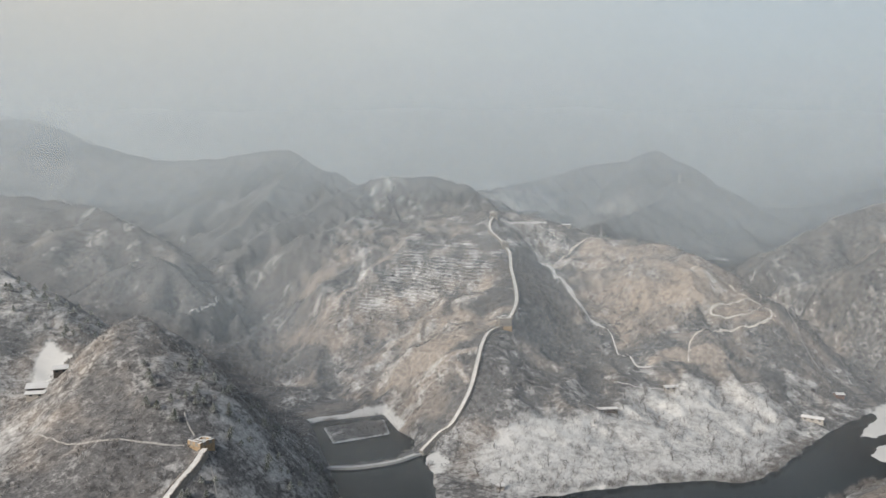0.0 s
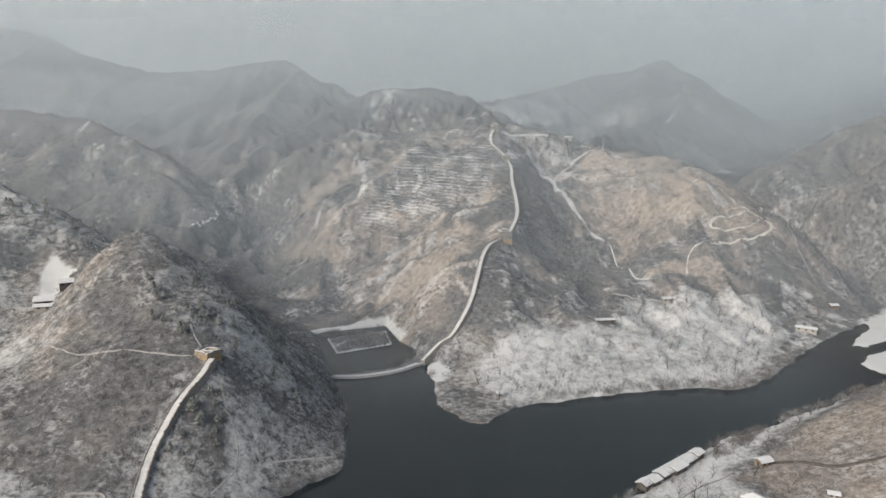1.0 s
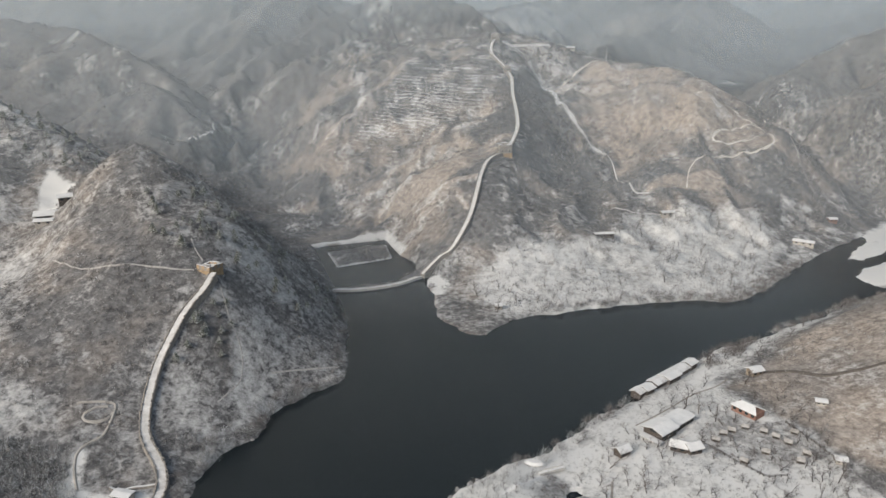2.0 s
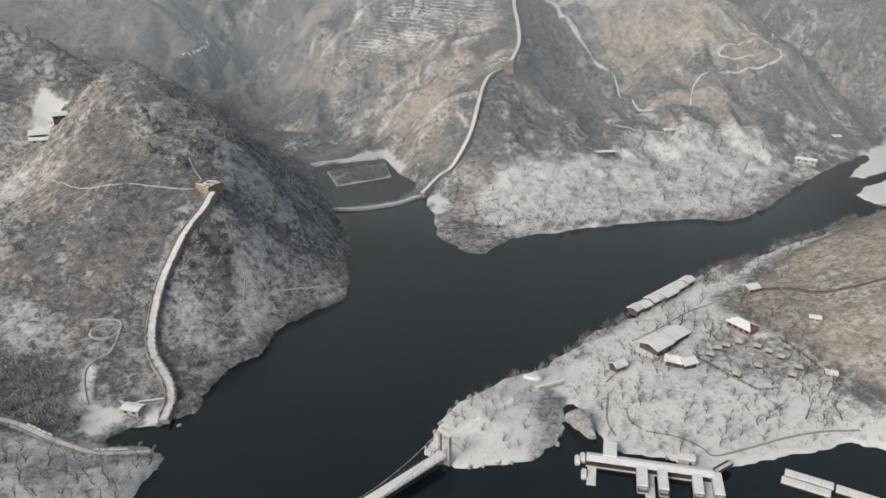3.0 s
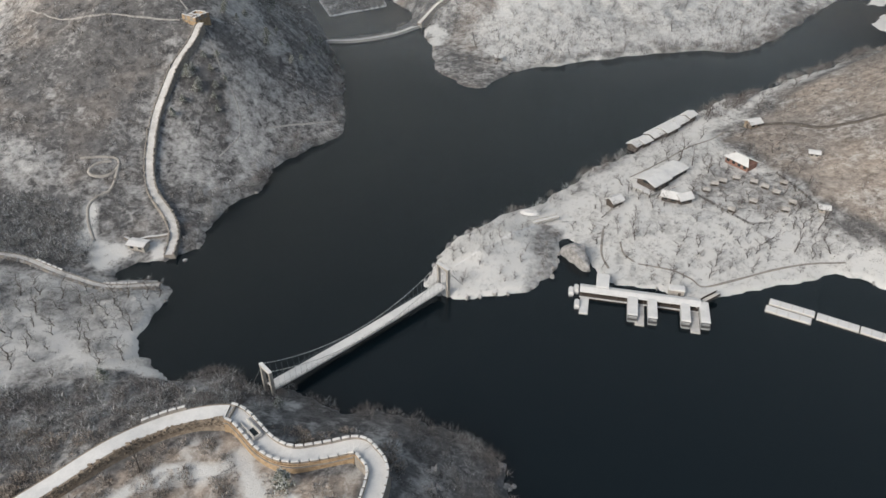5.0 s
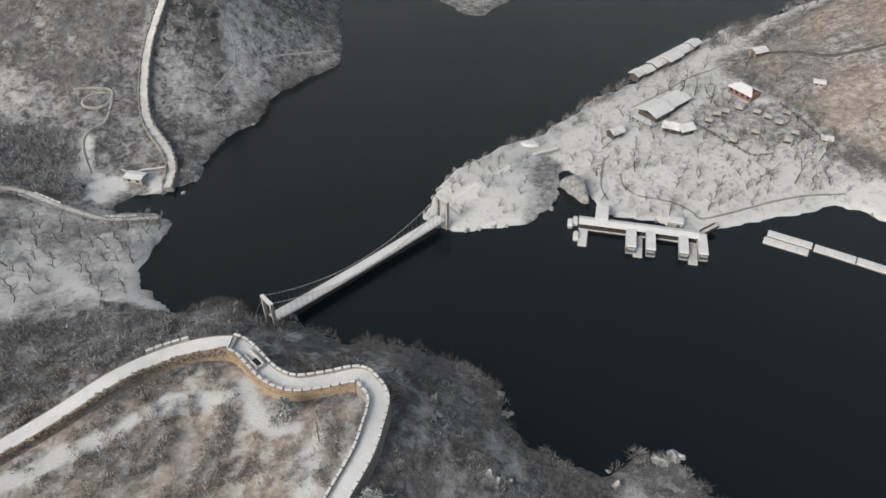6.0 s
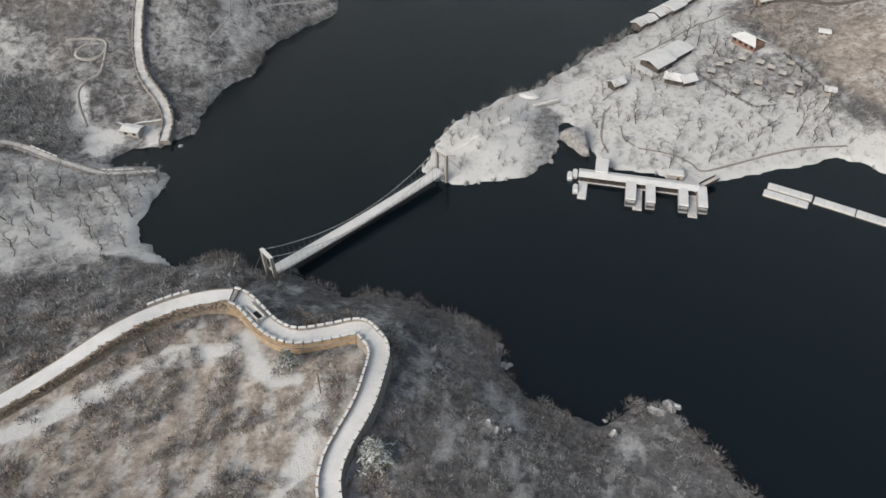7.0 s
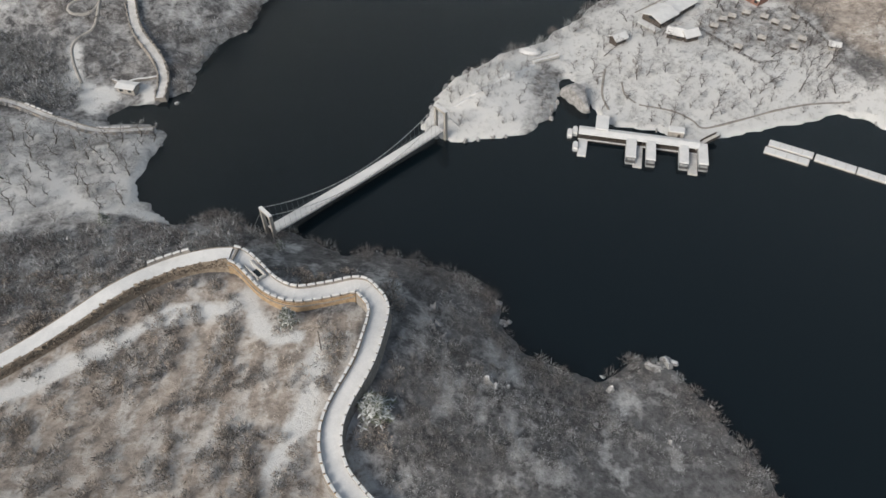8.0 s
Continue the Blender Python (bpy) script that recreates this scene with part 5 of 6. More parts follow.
ROW = 40.5
for x, y, z, ln, wd in ((88.6, 298.0, 0.9, 4.6, 4.6), (93.2, 300.6, 1.3, 5.2, 4.8), (99.8, 307.4, 1.0, 7.0, 5.4), (107.0, 312.0, 1.7, 9.0, 6.2), (114.4, 319.6, 1.3, 7.4, 5.2), (120.6, 324.6, 2.0, 5.6, 4.6)):
    house("lakeside_house", "snow-roofed lakeside house in a staggered row by the water", x, y, ROW + random.uniform(-3, 3), ln, wd, 2.1, 0.8, DARK_WOOD, z, group="row of lakeside houses", windows=3)
hall = house("timber_hall", "timber hall with a broad snow-covered gable roof and open porch", 87.6, 260.2, 39, 10, 8.8, 4.6, 1.3, DARK_WOOD, 2.6, 0.8, 3)
house("hall_wing", "long low wing behind the timber hall under snow", 96.6, 267.9, 39, 13.5, 7.4, 3.6, 0.6, DARK_WOOD, 2.9, 0.6, 5)
part("louvre", block(-5.05, 0, 4.3, 0.14, 3.4, 0.9, 0.6), GLASS_AND_SHADE, hall, "dark louvred gable")
part("porch_roof", block(-7.4, -1.0, 2.5, 3.2, 10.0, 0.3), SNOW, hall, "low snowy porch roof")
for v in (-5.5, -2, 1.5, 3.8):
    part("porch_post", block(-8.7, v, -1.0, 0.25, 0.25, 3.6), DARK_WOOD, hall)
house("wooden_hut", "small wooden hut with a snowy roof near the hall", 69.2, 247.0, 30, 5.0, 4.0, 2.4, 1.1, DARK_WOOD, group="small wooden huts")
house("wooden_hut", "wooden hut with two snowy gables below the hall", 91.8, 248.6, -25, 6.0, 4.5, 2.5, 1.2, DARK_WOOD, group="small wooden huts")
house("wooden_hut", "wooden hut with two snowy gables below the hall", 96.6, 247.2, 20, 5.5, 4.5, 2.5, 1.2, DARK_WOOD, group="small wooden huts")
house("brick_house", "red brick house with a pale snow-covered roof among bare trees", 128.4, 273.8, -56, 11.4, 6.2, 3.2, 1.5, RED_WALL, 5.0, 0.7, 4, hip=3.2)
house("wooden_hut", "small brown hut with a snowy roof beside a ditch", 146.2, 310.2, 20, 6.0, 4.5, 2.6, 1.0, RUBBLE, group="small wooden huts")
house("storage_shed", "tiny pale shed on the brown hillside", 159.2, 274.5, -20, 3.8, 2.6, 1.8, 0.4, PLASTER)
house("storage_shed", "tiny snow-topped shed at the end of a fence", 148.3, 236.5, -20, 3.4, 2.6, 1.8, 0.5, PLASTER)
for x, y in ((108.4, 254.5), (112.8, 258.9), (116.9, 260.6), (123.0, 262.5), (129.1, 258.9), (132.3, 254.9), (135.3, 250.5), (139.1, 242.9), (134.6, 238.7), (113.9, 239.7), (124.5, 245.5), (140.5, 256.5)):
    house("camping_cabin", "small low camping cabin with snow on its roof", x, y, -30 + random.uniform(-14, 14), 2.6, 2.1, 1.0, 0.55, DARK_WOOD, None, 0.3, 1, "camping cabins", DULL_SNOW)
shelter = house("boathouse", "flat-roofed boathouse with a snowy roof on the bank", -114.6, 221.8, -14, 6.8, 3.8, 2.4, 0.35, PLASTER, 1.6, 0.5, 2)
house("hillside_lodge", "hillside lodge with a wide snow-covered roof", -224, 399, 18, 11, 7, 3.2, 1.6, DARK_WOOD, None, 1.0, 3)
house("hillside_lodge", "smaller hillside lodge with a snowy lean-to roof", -213, 401, 25, 7, 5, 3.0, 1.2, DARK_WOOD, None, 0.8, 2)
house("hillside_lodge", "low annex with a snowy roof before the lodge", -222, 392, 12, 9, 4, 2.2, 0.8, PLASTER, None, 0.8, 2)
house("orchard_hut", "long low hut with snow on its roof above the orchard", 175, 549, 5, 12, 5, 2.6, 0.8, PLASTER, None, 0.6, 3, "orchard huts")
house("orchard_hut", "dark low hut at the orchard's upper edge", 114, 498, 8, 14, 4, 2.2, 0.5, DARK_WOOD, None, 0.5, 3, "orchard huts")
house("orchard_hut", "long pale hut near the lake shore", 268, 519, -35, 14, 5, 2.6, 0.8, PLASTER, None, 0.6, 3, "orchard huts")
house("orchard_hut", "small reddish hut by a narrow inlet", 312, 566, 0, 6, 5, 2.6, 0.8, RED_WALL, None, 0.6, 2, "orchard huts")
house("hill_house", "low white-roofed house on a saddle", 150, 889, 5, 9, 5, 2.6, 0.8, PLASTER, None, 0.6, 2)
house("hill_house", "small hut beside the lake on the cape", 32.5, 401, 0, 4, 3.5, 2.2, 0.8, PLASTER, None, 0.5, 1)


def pavilion():
    root = thing("lakeside_kiosk", "low round-cornered kiosk with a snowy roof at the water's edge", "kiosk", 35.0, 243.5, 0.6, -12)
    bm = bmesh.new()
    bmesh.ops.create_cone(bm, cap_ends=True, segments=14, radius1=3.1, radius2=3.0, depth=2.4, matrix=Matrix.Diagonal((1.25, 0.75, 1, 1)))
    part("wall", bm, DARK_WOOD, root)
    bm = bmesh.new()
    bmesh.ops.create_cone(bm, cap_ends=True, segments=14, radius1=3.5, radius2=2.2, depth=0.8, matrix=Matrix.Translation((0, 0, 1.6)) @ Matrix.Diagonal((1.25, 0.75, 1, 1)))
    part("roof", bm, SNOW, root)


pavilion()
foot = thing("footbridge", "short snow-covered footbridge over a gap in the rocks", "bridge", 40.5, 237.2, 2.6, 22)
part("deck", block(0, 0, -0.3, 11, 2.0, 0.3), CONCRETE, foot)
part("deck_snow", block(0, 0, 0.0, 10.8, 1.8, 0.15), SNOW, foot)
for s in (-1, 1):
    part("railing", block(0, s * 0.95, 0, 10.8, 0.1, 0.6), CONCRETE, foot)
slip = thing("slipway", "narrow pale slipway running into the water", "slipway", -121.6, 213.8, 0.2, 42)
part("ramp", block(0, 0, -0.6, 9.5, 0.9, 0.9), CONCRETE, slip)
part("snow", block(0, 0, 0.3, 9.3, 0.8, 0.12), SNOW, slip)


def fence(pts, label):
    p = straight([(x, y, 0) for x, y in pts], 2.4)
    p[:, 2] = ground_at(p[:, 0], p[:, 1])
    root = thing("fence", label, "fence", *p[0])
    q = p - p[0]
    for x, y, z in q:
        part("post", block(x, y, z - 0.3, 0.18, 0.18, 1.5), DARK_WOOD, root)
    for h in (0.5, 1.0):
        part("rail", sweep(q, [(-0.05, h), (-0.05, h + 0.14), (0.05, h + 0.14), (0.05, h)]), DARK_WOOD, root)


fence([(140, 264), (144, 251), (147, 239)], "dark wooden fence across a snowy orchard")
fence([(103, 252), (110.5, 239.6), (118, 229.5), (126, 230.6)], "dark wooden fence between cabins")
fence([(-90, 224), (-96, 219), (-98, 214)], "low wooden fence by the bank")


def rock(x, y, size, label, snow=True):
    z = max(float(ground_at(x, y)), 0.0)
    bm = bmesh.new()
    bmesh.ops.create_icosphere(bm, subdivisions=3 if max(size) > 1.2 else 2, radius=1.0)
    cuts = [(Vector((random.gauss(0, 1), random.gauss(0, 1), random.gauss(0.2, 0.7))).normalized(), random.uniform(0.45, 0.8)) for _ in range(11)]
    for v in bm.verts:
        for face, away in cuts:
            over = v.co.dot(face) - away
            if over > 0:
                v.co -= face * over
        v.co *= 1 + 0.16 * noise.fractal(v.co * 2.2 + Vector((x, y, 0)), 1.0, 2.0, 4)
        v.co = Vector((v.co.x * size[0], v.co.y * size[1], v.co.z * size[2]))
        if snow and v.normal.z > 0.7:
            v.co.z += 0.1
    bm.normal_update()
    for f in bm.faces:
        f.material_index = 1 if snow and f.normal.z > 0.86 else 0
    me = bpy.data.meshes.new("rock")
    bm.to_mesh(me)
    bm.free()
    me.materials.append(ROCK)
    me.materials.append(SNOW)
    ob = new("rock", me)
    ob.matrix_world = pose(x, y, z + size[2] * 0.1, 0, 0, random.uniform(0, 360))
    return tagged(ob, label, "rock", "rocks")


for x, y, sz in ((11.0, 92.2, (1.9, 1.6, 1.7)), (12.4, 91.0, (1.3, 1.0, 1.1)), (15.6, 92.0, (0.8, 0.7, 0.7)), (42.0, 94.2, (1.9, 1.6, 1.7)), (41.0, 99.0, (0.9, 0.7, 0.6))):
    rock(x, y, sz, "pale snow-capped boulder among dark brush on the slope")
for cx, cy, n, spread, big_one in ((-3.2, 115.0, 6, 1.7, 1.5), (-1.8, 109.5, 6, 1.9, 1.4), (0.2, 105.6, 4, 1.3, 1.1), (15.4, 123.0, 5, 1.6, 1.4), (16.2, 117.0, 6, 1.9, 1.3), (30.0, 80.4, 3, 1.5, 0.9), (36.0, 82.2, 4, 1.6, 1.0),
                                  (55.0, 79.0, 4, 1.8, 1.0), (55.4, 102.0, 7, 1.9, 1.9), (58.8, 102.8, 6, 1.6, 1.8)):
    for k in range(n):
        size = big_one * (1.0 if k == 0 else random.uniform(0.3, 0.75))
        rock(cx + random.gauss(0, 0.5) * spread, cy + random.gauss(0, 0.5) * spread, (size * random.uniform(0.9, 1.5), size * random.uniform(0.6, 0.9), size * random.uniform(0.7, 1.05)),
             "jagged frosted grey outcrop on the slope above the water", cx > 40 and k < 3)
rock(50.0, 214.0, (6.0, 8.0, 5.4), "large grey rock standing in a narrow inlet", False)
rock(-76, 1104, (10, 5, 8), "pale bare cliff face on a far hill", False)
rock(-96, 216, (1.2, 1.0, 0.8), "grey boulder at the foot of the wall")
for k in range(0, len(LAKE), 2):
    x, y = LAKE[k] + np.array([random.uniform(-.5, .5), random.uniform(-.5, .5)])
    if -10 < x < 44 and 188 < y < 236 and random.random() < 0.75:
        rock(x, y, [random.uniform(0.7, 1.9), random.uniform(0.7, 1.6), random.uniform(0.7, 1.5)], "pale frosted rock along the islet's icy shore", random.random() < 0.25)
for i in range(46):
    k = int(random.uniform(0, len(LAKE)))
    x, y = LAKE[k]
    if -110 < x < 320 and 60 < y < 560:
        rock(x, y, [random.uniform(0.5, 1.4) for _ in range(3)], "small grey shore rock at the water's edge", False)


def power_pole(x, y, lean):
    root = thing("power_pole", "dark wooden power pole on the slope", "pole", x, y, float(ground_at(x, y)), 30)
    bm = bmesh.new()
    rod(bm, (0, 0, -0.5), (lean, 0, 7.5), 0.16, 0.1, 7)
    part("pole", bm, DARK_WOOD, root)
    part("crossarm", block(lean * 0.93, 0, 6.9, 0.12, 1.6, 0.14), DARK_WOOD, root)


power_pole(-29.6, 97.6, 0.3)
power_pole(-75.5, 112.5, 0.2)
mast = thing("summit_mast", "thin pale mast on a distant saddle", "mast", 192, 886, float(ground_at(192, 886)))
bm = bmesh.new()
rod(bm, (0, 0, -1), (0, 0, 15), 0.5, 0.3, 6)
part("mast", bm, CONCRETE, mast)


# ------------------------------------------------------------------ vegetation
def grid_value(layer, x, y):
    i = np.clip(np.searchsorted(XS, x), 0, len(XS) - 1)
    j = np.clip(np.searchsorted(YS, y), 0, len(YS) - 1)
    return layer[j, i]


def fast_mesh(name, v, mat):
    """Triangles from an array of shape (n, 3, 3)."""
    n = len(v)
    me = bpy.data.meshes.new(name)
    me.vertices.add(n * 3)
    me.vertices.foreach_set("co", v.reshape(-1).astype(np.float32))
    me.loops.add(n * 3)
    me.loops.foreach_set("vertex_index", np.arange(n * 3, dtype=np.int32))
    me.polygons.add(n)
    me.polygons.foreach_set("loop_start", np.arange(0, n * 3, 3, dtype=np.int32))
    me.materials.append(mat)
    me.update(calc_edges=True)
    me.validate()
    return me


def blades(x, y, z, size, count, rng, width=0.09, flat=0.25):
    """Bundles of thin twigs round each place; size is their length."""
    n = len(x)
    a = rng.rand(n, count) * 2 * np.pi
    up = flat + (1 - flat) * rng.rand(n, count)
    out = np.sqrt(np.clip(1 - up ** 2, 0, 1))
    l = size[:, None] * (0.55 + 0.6 * rng.rand(n, count))
    d = np.stack([np.cos(a) * out, np.sin(a) * out, up], -1)
    base = np.stack([x, y, z], -1)[:, None] + np.stack([np.cos(a), np.sin(a), 0 * a], -1) * (rng.rand(n, count) * 0.3 * size[:, None])[..., None]
    tip = base + d * l[..., None]
    b = a + np.pi / 2 + rng.rand(n, count)
    s = np.stack([np.cos(b), np.sin(b), 0.5 * rng.rand(n, count)], -1) * (width * size)[:, None, None]
    return np.stack([base - s, base + s, tip], 2).reshape(-1, 3, 3)


def scatter(n, x0, x1, y0, y1, rng, chance):
    x, y = x0 + rng.rand(n) * (x1 - x0), y0 + rng.rand(n) * (y1 - y0)
    ok = (~grid_value(wet, x, y)) & (~grid_value(pond_in, x, y)) & (grid_value(wall_d, x, y) > 5.2) & (grid_value(bank, x, y) > 1.5)
    ok &= rng.rand(n) < chance(x, y)
    x, y = x[ok], y[ok]
    return x, y, ground_at(x, y)


def domes(x, y, z, size, count, rng, width=0.02, twig=0.4):
    """Rounded bushes: short twigs spread through a dome over each place."""
    n = len(x)
    a, t = rng.rand(n, count) * 2 * np.pi, rng.rand(n, count)
    r = np.sqrt(rng.rand(n, count)) * 0.55
    h = np.sqrt(np.clip(0.36 - r * r, 0.02, 1)) * 1.25 * t
    off = np.stack([np.cos(a) * r, np.sin(a) * r, h], -1) * size[:, None, None]
    base = np.stack([x, y, z], -1)[:, None] + off
    d = off / size[:, None, None] * 1.2 + rng.randn(n, count, 3) * 0.35 + np.array([0, 0, 0.45])
    d /= np.linalg.norm(d, axis=-1)[..., None]
    tip = base + d * (size[:, None] * twig * (0.5 + rng.rand(n, count)))[..., None]
    s = np.cross(d, rng.randn(n, count, 3))
    s *= ((width * size)[:, None] / (np.linalg.norm(s, axis=-1) + 1e-6))[..., None]
    return np.stack([base - s, base + s, tip], 2).reshape(-1, 3, 3)


def brush():
    rng = np.random.RandomState(3)
    sets, frosted, tan = [], [], []

    def chance(x, y):
        s = grid_value(COVER["snow"], x, y)
        near = (y < 130) & (x < -10)
        if near.all():
            row = 0.22 * np.sin((x + 0.12 * y) * 1.05)
            return np.clip(1.1 - 1.0 * s, 0.02, 1) * np.clip(0.2 + 4.8 * fbm(x, y, 5.0, 3) + 1.3 * row, 0.03, 1)
        return np.clip(1.2 - 1.25 * s, 0.03, 1) * np.clip(0.45 + 2.2 * fbm(x, y, 22.0, 4), 0.03, 1)
    for n, area, size, count, width in (
            (16000, (-160, -10, 45, 130), (0.9, 2.6), 40, 0.04),
            (7000, (-10, 90, 40, 150), (1.0, 2.8), 52, 0.017),
            (6000, (-240, -90, 140, 260), (0.8, 2.4), 24, 0.035),
            (15000, (-330, -45, 250, 480), (0.9, 2.6), 13, 0.06),
            (9000, (130, 330, 190, 420), (0.9, 2.4), 12, 0.06),
            (34000, (-230, 330, 400, 700), (1.3, 3.4), 9, 0.075),
            (24000, (-520, 480, 620, 1050), (2.0, 5.0), 7, 0.09)):
        x, y, z = scatter(n, *area, rng, chance)
        s = size[0] + (size[1] - size[0]) * rng.rand(len(x)) ** 1.6
        cold = rng.rand(len(x)) < np.where((x > -14) & (y < 150), np.clip(0.3 + 2.2 * fbm(x + 31, y, 13.0, 4), 0.05, 0.9), np.where((x > -180) & (x < -40) & (y > 330) & (y < 440) & (x + 0.5 * y > 60), 0.4, 0.12))
        warm = sets if area[3] != 130 else tan
        pale = (rng.rand(len(x)) < 0.7) & ~cold
        for pick, to in ((~cold & ~pale, sets), (pale, warm), (cold, frosted)):
            to.append(domes(x[pick], y[pick], z[pick] - 0.1, s[pick], count, rng, width))
    x, y, z = scatter(2600, 45, 155, 198, 300, rng, lambda x, y: inside(x, y, PENINSULA) * 0.8)
    sets.append(domes(x, y, z - 0.05, 0.35 + 0.8 * rng.rand(len(x)), 14, rng, 0.05))
    x, y, z = scatter(700, -12, 34, 190, 244, rng, lambda x, y: inside(x, y, ISLET) * 0.8)
    sets.append(domes(x, y, z - 0.05, 0.3 + 0.7 * rng.rand(len(x)), 16, rng, 0.04))
    x, y, z = scatter(5200, -12, 160, 190, 330, rng, lambda x, y: (inside(x, y, PENINSULA) | inside(x, y, ISLET)) * np.clip(0.5 + 1.5 * fbm(x, y, 14.0, 3), 0.1, 1))
    s = 0.6 + 1.3 * rng.rand(len(x))
    frosted.append(domes(x, y, z - 0.05, s, 26, rng, 0.018, 0.5))
    x, y, z = scatter(2600, -220, -90, 140, 206, rng, lambda x, y: inside(x, y, WEST_FLATS) * np.clip(0.35 - 2.5 * fbm(x, y, 17.0, 4), 0.05, 1))
    frosted.append(domes(x, y, z - 0.05, 0.8 + 1.6 * rng.rand(len(x)), 30, rng, 0.025))
    for to, nm, mat, lab in ((sets, "brush", BRUSH, "dry grey-brown winter brush on the slopes"), (frosted, "frosted_brush", FROST, "pale frosted brush on shaded slopes"),
                             (tan, "tan_brush", TAN_BRUSH, "tan dry brush on the sunlit hilltop")):
        tagged(new(nm, fast_mesh(nm, np.vstack(to), mat)), lab, "brush", kind="stuff")


brush()


def shore_woods():
    rng = np.random.RandomState(5)
    sets, frosted = [], []
    for line, step, deep, size in ((SHORE_S[12:28], 0.7, 5, (1.8, 4.2)), (SHORE_W[2:], 1.0, 8, (1.6, 4.0)), (SHORE_E[:15], 3.6, 6, (2.5, 5.0)), (SHORE_N[8:17], 1.6, 9, (2.0, 4.5)),
                                   (SHORE_S[:12], 0.8, 6, (1.8, 4.0))):
        p = straight(line, step)
        p = p + rng.randn(*p.shape) * 0.8
        d = np.gradient(p, axis=0)
        d /= np.linalg.norm(d, axis=1)[:, None] + 1e-9
        k = rng.rand(len(p)) ** 2.0 * deep
        for sgn in (-1, 1):
            q = p + np.stack([d[:, 1], -d[:, 0]], -1) * (sgn * k)[:, None]
            dry = ~grid_value(wet, q[:, 0], q[:, 1])
            q = q[dry & (grid_value(wall_d, q[:, 0], q[:, 1]) > 6)]
            z = np.maximum(ground_at(q[:, 0], q[:, 1]), 0)
            s = size[0] + (size[1] - size[0]) * rng.rand(len(q))
            cold = rng.rand(len(q)) < (0.5 if line[0] in SHORE_W else 0.25)
            for pick, to in ((~cold, sets), (cold, frosted)):
                to.append(domes(q[pick, 0], q[pick, 1], z[pick] + 0.1 * s[pick], s[pick], *((100, rng, 0.012, 0.4) if line[0] in SHORE_S else (110, rng, 0.011, 0.42))))
    x, y, z = scatter(1500, -175, -40, 112, 154, rng, lambda x, y: inside(x, y, THICKET) * 0.9)
    s = 1.6 + 2.2 * rng.rand(len(x))
    cold = rng.rand(len(x)) < 0.55
    for pick, to in ((~cold, sets), (cold, frosted)):
        to.append(domes(x[pick], y[pick], z[pick], s[pick], 55, rng, 0.022, 0.45))
    for n, ring, lo, hi in ((120, [(122, 324), (130, 332), (150, 347), (168, 362), (172, 357), (150, 337), (134, 322)], 2.0, 4.2), (60, [(52, 266), (72, 287), (80, 292), (80, 286), (62, 268)], 1.6, 3.0), (60, [(-104, 312), (-97, 306), (-93, 292), (-95, 280), (-100, 292)], 1.2, 2.4), (700, WEST_VALLEY, 1.6, 3.4), (150, CAMP, 0.8, 1.8), (90, ISLET_ROCKS, 0.8, 1.8)):
        r = np.array(ring)
        x, y, z = scatter(n * 2, r[:, 0].min(), r[:, 0].max(), r[:, 1].min(), r[:, 1].max(), rng, lambda x, y: inside(x, y, ring) * 0.9)
        # WEST_VALLEY gets frosted twigs to paint in its bluish shade
        (frosted if ring is WEST_VALLEY else sets).append(domes(x, y, z, lo + (hi - lo) * rng.rand(len(x)), 42, rng, 0.028, 0.42))
    ob = new("shore_thicket", fast_mesh("shore_thicket", np.vstack(sets), TWIGS))
    tagged(ob, "leafless thicket of thin twigs along the banks", "thicket", kind="stuff")
    ob = new("frosted_thicket", fast_mesh("frosted_thicket", np.vstack(frosted), FROST))
    tagged(ob, "frosted leafless thicket along the banks, also painting a valley's bluish shade", "thicket", kind="stuff")


shore_woods()


def bare_tree(seed, high, frosted=False):
    """A leafless tree: a crooked trunk, limbs and a crown of fine twigs."""
    rng = random.Random(seed)
    root = thing("bare_tree", "leafless tree with a dark crooked trunk standing in snow", "tree", 0, 0, 0, 0, "bare trees")
    bm = bmesh.new()
    p = Vector((0, 0, -0.3))
    pts = [p]
    for i in range(4):
        p = p + Vector((rng.uniform(-.12, .12), rng.uniform(-.12, .12), 0.2)) * high
        pts.append(p)
    for i in range(4):
        rod(bm, pts[i], pts[i + 1], 0.032 * high * (1 - i * 0.2), 0.032 * high * (0.8 - i * 0.2), 5)
    part("trunk", bm, BARK, root)
    bm = bmesh.new()
    ends = []
    for i in range(9):
        a = rng.uniform(0, 6.28)
        o = pts[1 + i % 4]
        e = o + Vector((math.cos(a) * rng.uniform(.15, .34), math.sin(a) * rng.uniform(.15, .34), rng.uniform(.1, .32))) * high
        rod(bm, o, e, 0.013 * high, 0.005 * high, 3)
        ends += [e, o.lerp(e, 0.6)]
    e = np.array([tuple(v) for v in ends])
    r = np.random.RandomState(seed)
    for tri in blades(e[:, 0], e[:, 1], e[:, 2], np.full(len(e), 0.2 * high), 9, r, 0.025, 0.05):
        bm.faces.new([bm.verts.new(v) for v in tri]).material_index = 1
    part("crown", bm, [BARK, FROST if frosted else TWIGS], root, "crown of fine bare twigs")
    return root


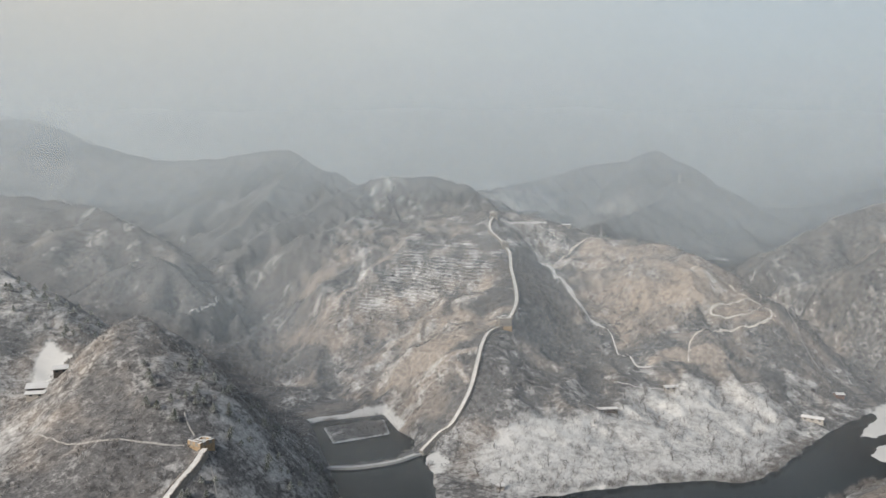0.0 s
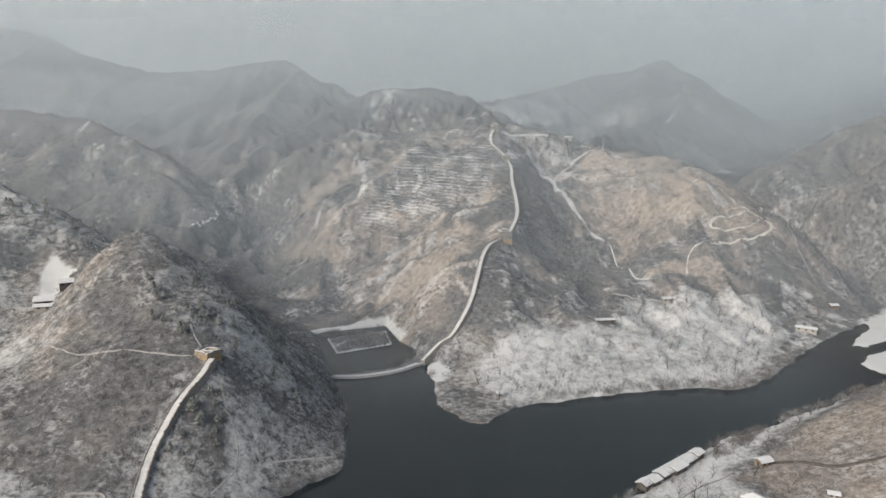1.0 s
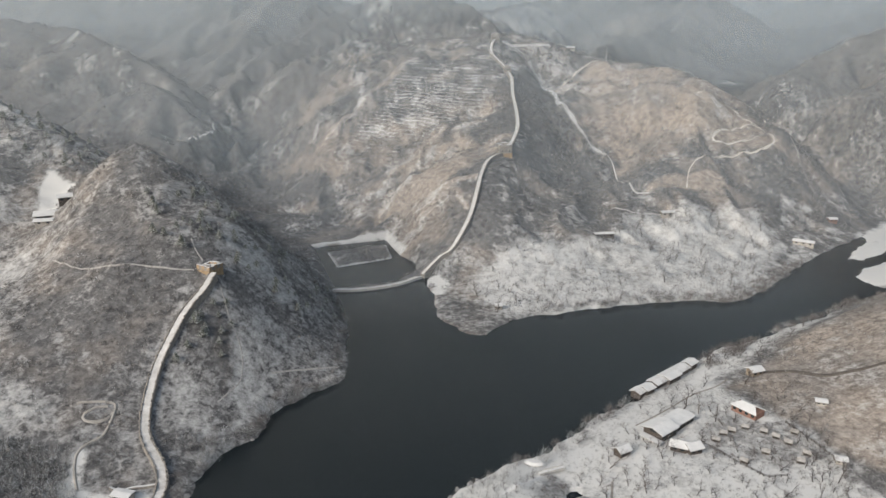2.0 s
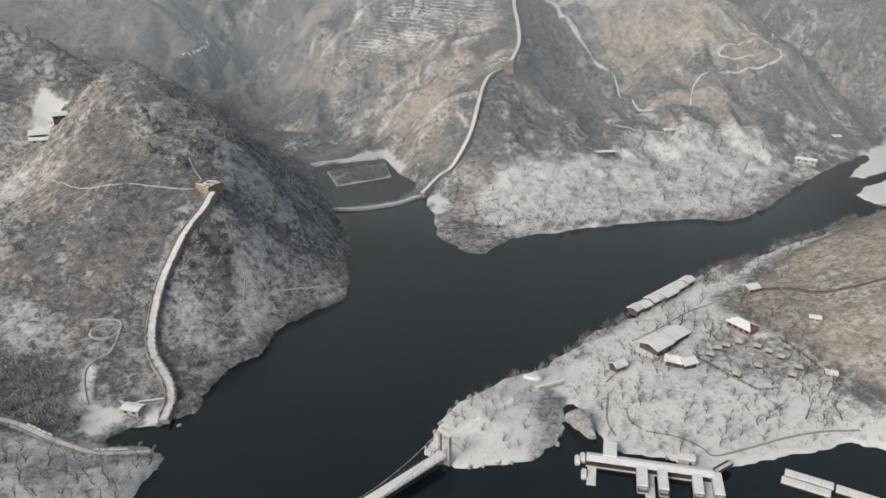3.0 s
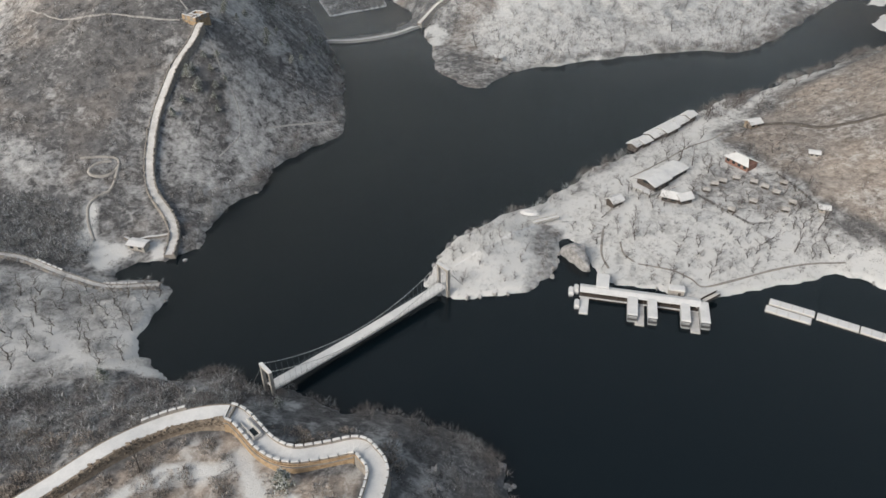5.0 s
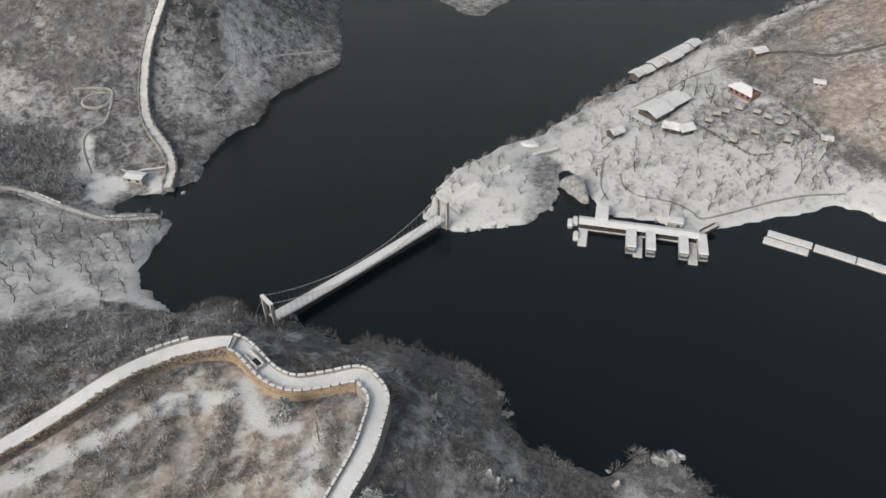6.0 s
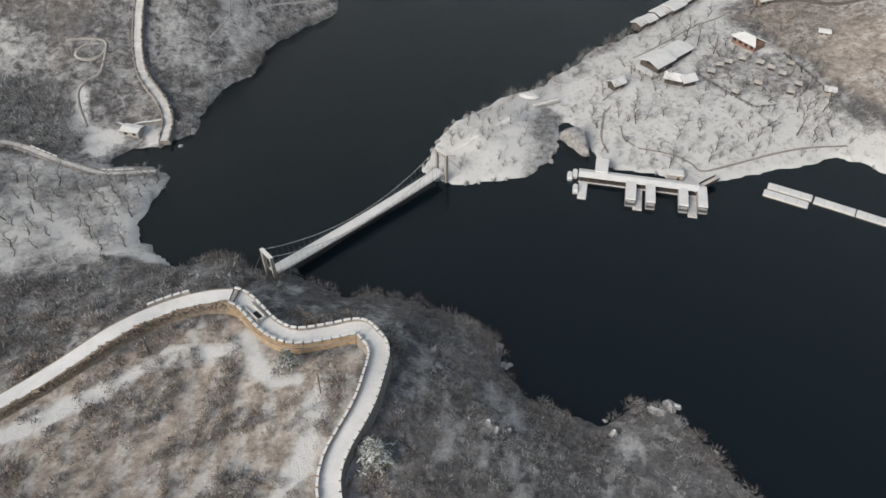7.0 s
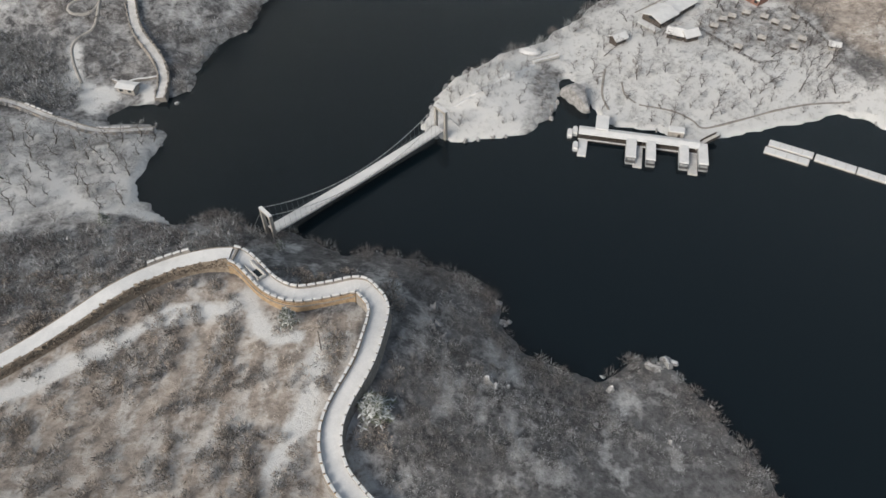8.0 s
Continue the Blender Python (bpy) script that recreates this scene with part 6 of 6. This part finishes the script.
def snowy_pine(seed, high):
    """A pine: tapered trunk and tiers of drooping boughs made of short needle sprays."""
    rng = np.random.RandomState(seed)
    root = thing("pine_tree", "dark green pine tree loaded with snow", "tree", 0, 0, 0, 0, "snowy pines")
    bm = bmesh.new()
    rod(bm, (0, 0, -0.4), (0, 0, high), 0.035 * high, 0.006 * high, 6)
    part("trunk", bm, BARK, root)
    t = rng.rand(150) ** 0.8
    a = rng.rand(150) * 6.283
    r = (1 - t) * 0.5 * high * (0.35 + 0.65 * rng.rand(150)) + 0.05
    x, y, z = np.cos(a) * r, np.sin(a) * r, high * (0.18 + 0.8 * t)
    tw = blades(x, y, z, np.full(150, 0.13 * high), 9, rng, 0.16, -0.5)
    crown = new("crown", fast_mesh("crown", tw, NEEDLES))
    crown.parent = root
    return root


def plant(protos, spots, scale=(0.8, 1.25), seed=1):
    rng = random.Random(seed)
    for k, (x, y) in enumerate(spots):
        s = rng.uniform(*scale)
        z = max(float(ground_at(x, y)), 0.0)
        m = pose(x, y, z, rng.uniform(-5, 5), rng.uniform(-5, 5), rng.uniform(0, 360))
        src = protos[k % len(protos)]
        if k < len(protos):
            src.matrix_basis = m
            src.scale = (s, s, s)
        else:
            copy_thing(src, m).scale = (s, s, s)


def spots_in(ring, n, seed, gap=3.0, clear=3.0):
    rng = np.random.RandomState(seed)
    r = np.array(ring)
    found = []
    for _ in range(n * 40):
        x, y = rng.uniform(r[:, 0].min(), r[:, 0].max()), rng.uniform(r[:, 1].min(), r[:, 1].max())
        px, py = np.array([x]), np.array([y])
        if not inside(px, py, ring)[0] or grid_value(wet, px, py)[0] or grid_value(bank, px, py)[0] < 1.2 or grid_value(wall_d, px, py)[0] < 6:
            continue
        if any((x - a) ** 2 + (y - b) ** 2 < gap * gap for a, b in found) or any((x - a) ** 2 + (y - b) ** 2 < c * c for a, b, c in KEEP_CLEAR):
            continue
        found.append((x, y))
        if len(found) == n:
            break
    return found


KEEP_CLEAR = [(92, 264, 14), (90, 298, 5), (97, 304, 6), (104, 310, 7), (113, 318, 7), (120, 324, 6), (129, 272, 8), (52, 242, 7), (60, 198, 10), (80, 190, 8), (40, 237, 5), (35, 243, 5)]
TREES = [bare_tree(11 + k, 4.6 + 0.5 * k) for k in range(5)]
plant(TREES, spots_in([(50, 204), (88, 196), (150, 208), (152, 243), (150, 290), (110, 285), (64, 270), (50, 255)], 135, 4), (0.6, 1.15), 2)
plant([bare_tree(31 + k, 3.6 + 0.4 * k) for k in range(3)], spots_in([(-4, 198), (28, 198), (38, 232), (20, 238), (2, 220)], 26, 6, 3.2), (0.7, 1.2), 3)
plant([bare_tree(41 + k, 5.5 + 0.6 * k, True) for k in range(3)], spots_in([(-98, 162), (-97, 196), (-130, 194), (-170, 200), (-170, 150), (-120, 150)], 76, 8, 3.4), (0.8, 1.3), 5)
plant([bare_tree(51 + k, 5.0 + 0.7 * k) for k in range(4)], spots_in(ORCHARD, 64, 9, 9.0), (0.8, 1.4), 7)
plant([bare_tree(61 + k, 5.0 + 0.5 * k) for k in range(3)], spots_in([(60, 275), (80, 290), (128, 330), (190, 380), (215, 380), (150, 320), (100, 285)], 24, 10, 4.0), (0.8, 1.3), 8)
plant([bare_tree(81 + k, 8.0 + 0.7 * k) for k in range(3)], [(131.5, 328.0), (149, 339), (104, 281), (113, 268), (138, 300)], (0.9, 1.2), 12)
plant([snowy_pine(71 + k, 5.0 + 0.6 * k) for k in range(3)],
      [(-103.6, 347), (-113, 293.6), (-112, 304), (-143, 345), (-137.4, 344), (-38.6, 106.4), (-47, 140), (-101.8, 152.3), (-148, 366), (-152, 372), (-158, 380),
       (-128, 340), (-133, 350), (-66, 403), (-60, 392), (-70, 410), (-116, 287), (-108, 300)], (0.75, 1.25), 9)


plant([snowy_pine(101 + k, 3.6 + 0.5 * k) for k in range(3)], spots_in([(-150, 392), (-128, 350), (-104, 345), (-72, 350), (-58, 376), (-72, 402), (-110, 412)], 46, 13, 4.0), (0.7, 1.3), 14)
plant([snowy_pine(111 + k, 3.2 + 0.5 * k) for k in range(2)], spots_in([(-108, 300), (-96, 290), (-98, 322), (-116, 322)], 9, 15, 4.0), (0.7, 1.2), 15)
plant([snowy_pine(121 + k, 4.0 + 0.5 * k) for k in range(3)], spots_in([(-300, 505), (-240, 492), (-205, 465), (-230, 450), (-290, 470)], 30, 16, 5.0), (0.8, 1.4), 16)
big = snowy_pine(77, 7.0)
big.matrix_basis = pose(-15.8, 81.0, float(ground_at(-15.8, 81.0)), 6, 4, 40)
big.scale = (1.6, 1.6, 0.8)
for k, (x, y, size) in enumerate(((-39, 107, 3.6), (-48, 80, 2.8), (-45, 67, 3.2), (-67, 110, 2.2))):
    bush = bare_tree(91 + k, size, True)
    bush.matrix_basis = pose(x, y, float(ground_at(x, y)) - 0.2, 0, 0, 70 * k)
    bush.scale = (1.35, 1.35, 0.8)


def orchard_rest():
    rng = np.random.RandomState(21)
    x, y, z = scatter(3800, 10, 280, 385, 565, rng, lambda x, y: inside(x, y, ORCHARD) * 0.9)
    s = 1.6 + 2.4 * rng.rand(len(x))
    tri = [domes(x, y, z + 0.25 * s, s, 22, rng, 0.012, 0.5), blades(x, y, z - 0.2, s * 0.8, 2, rng, 0.05, 0.9)]
    ob = new("orchard_trees", fast_mesh("orchard_trees", np.vstack(tri), TWIGS))
    tagged(ob, "small leafless orchard trees scattered over a snowy slope", "trees", kind="stuff")


orchard_rest()
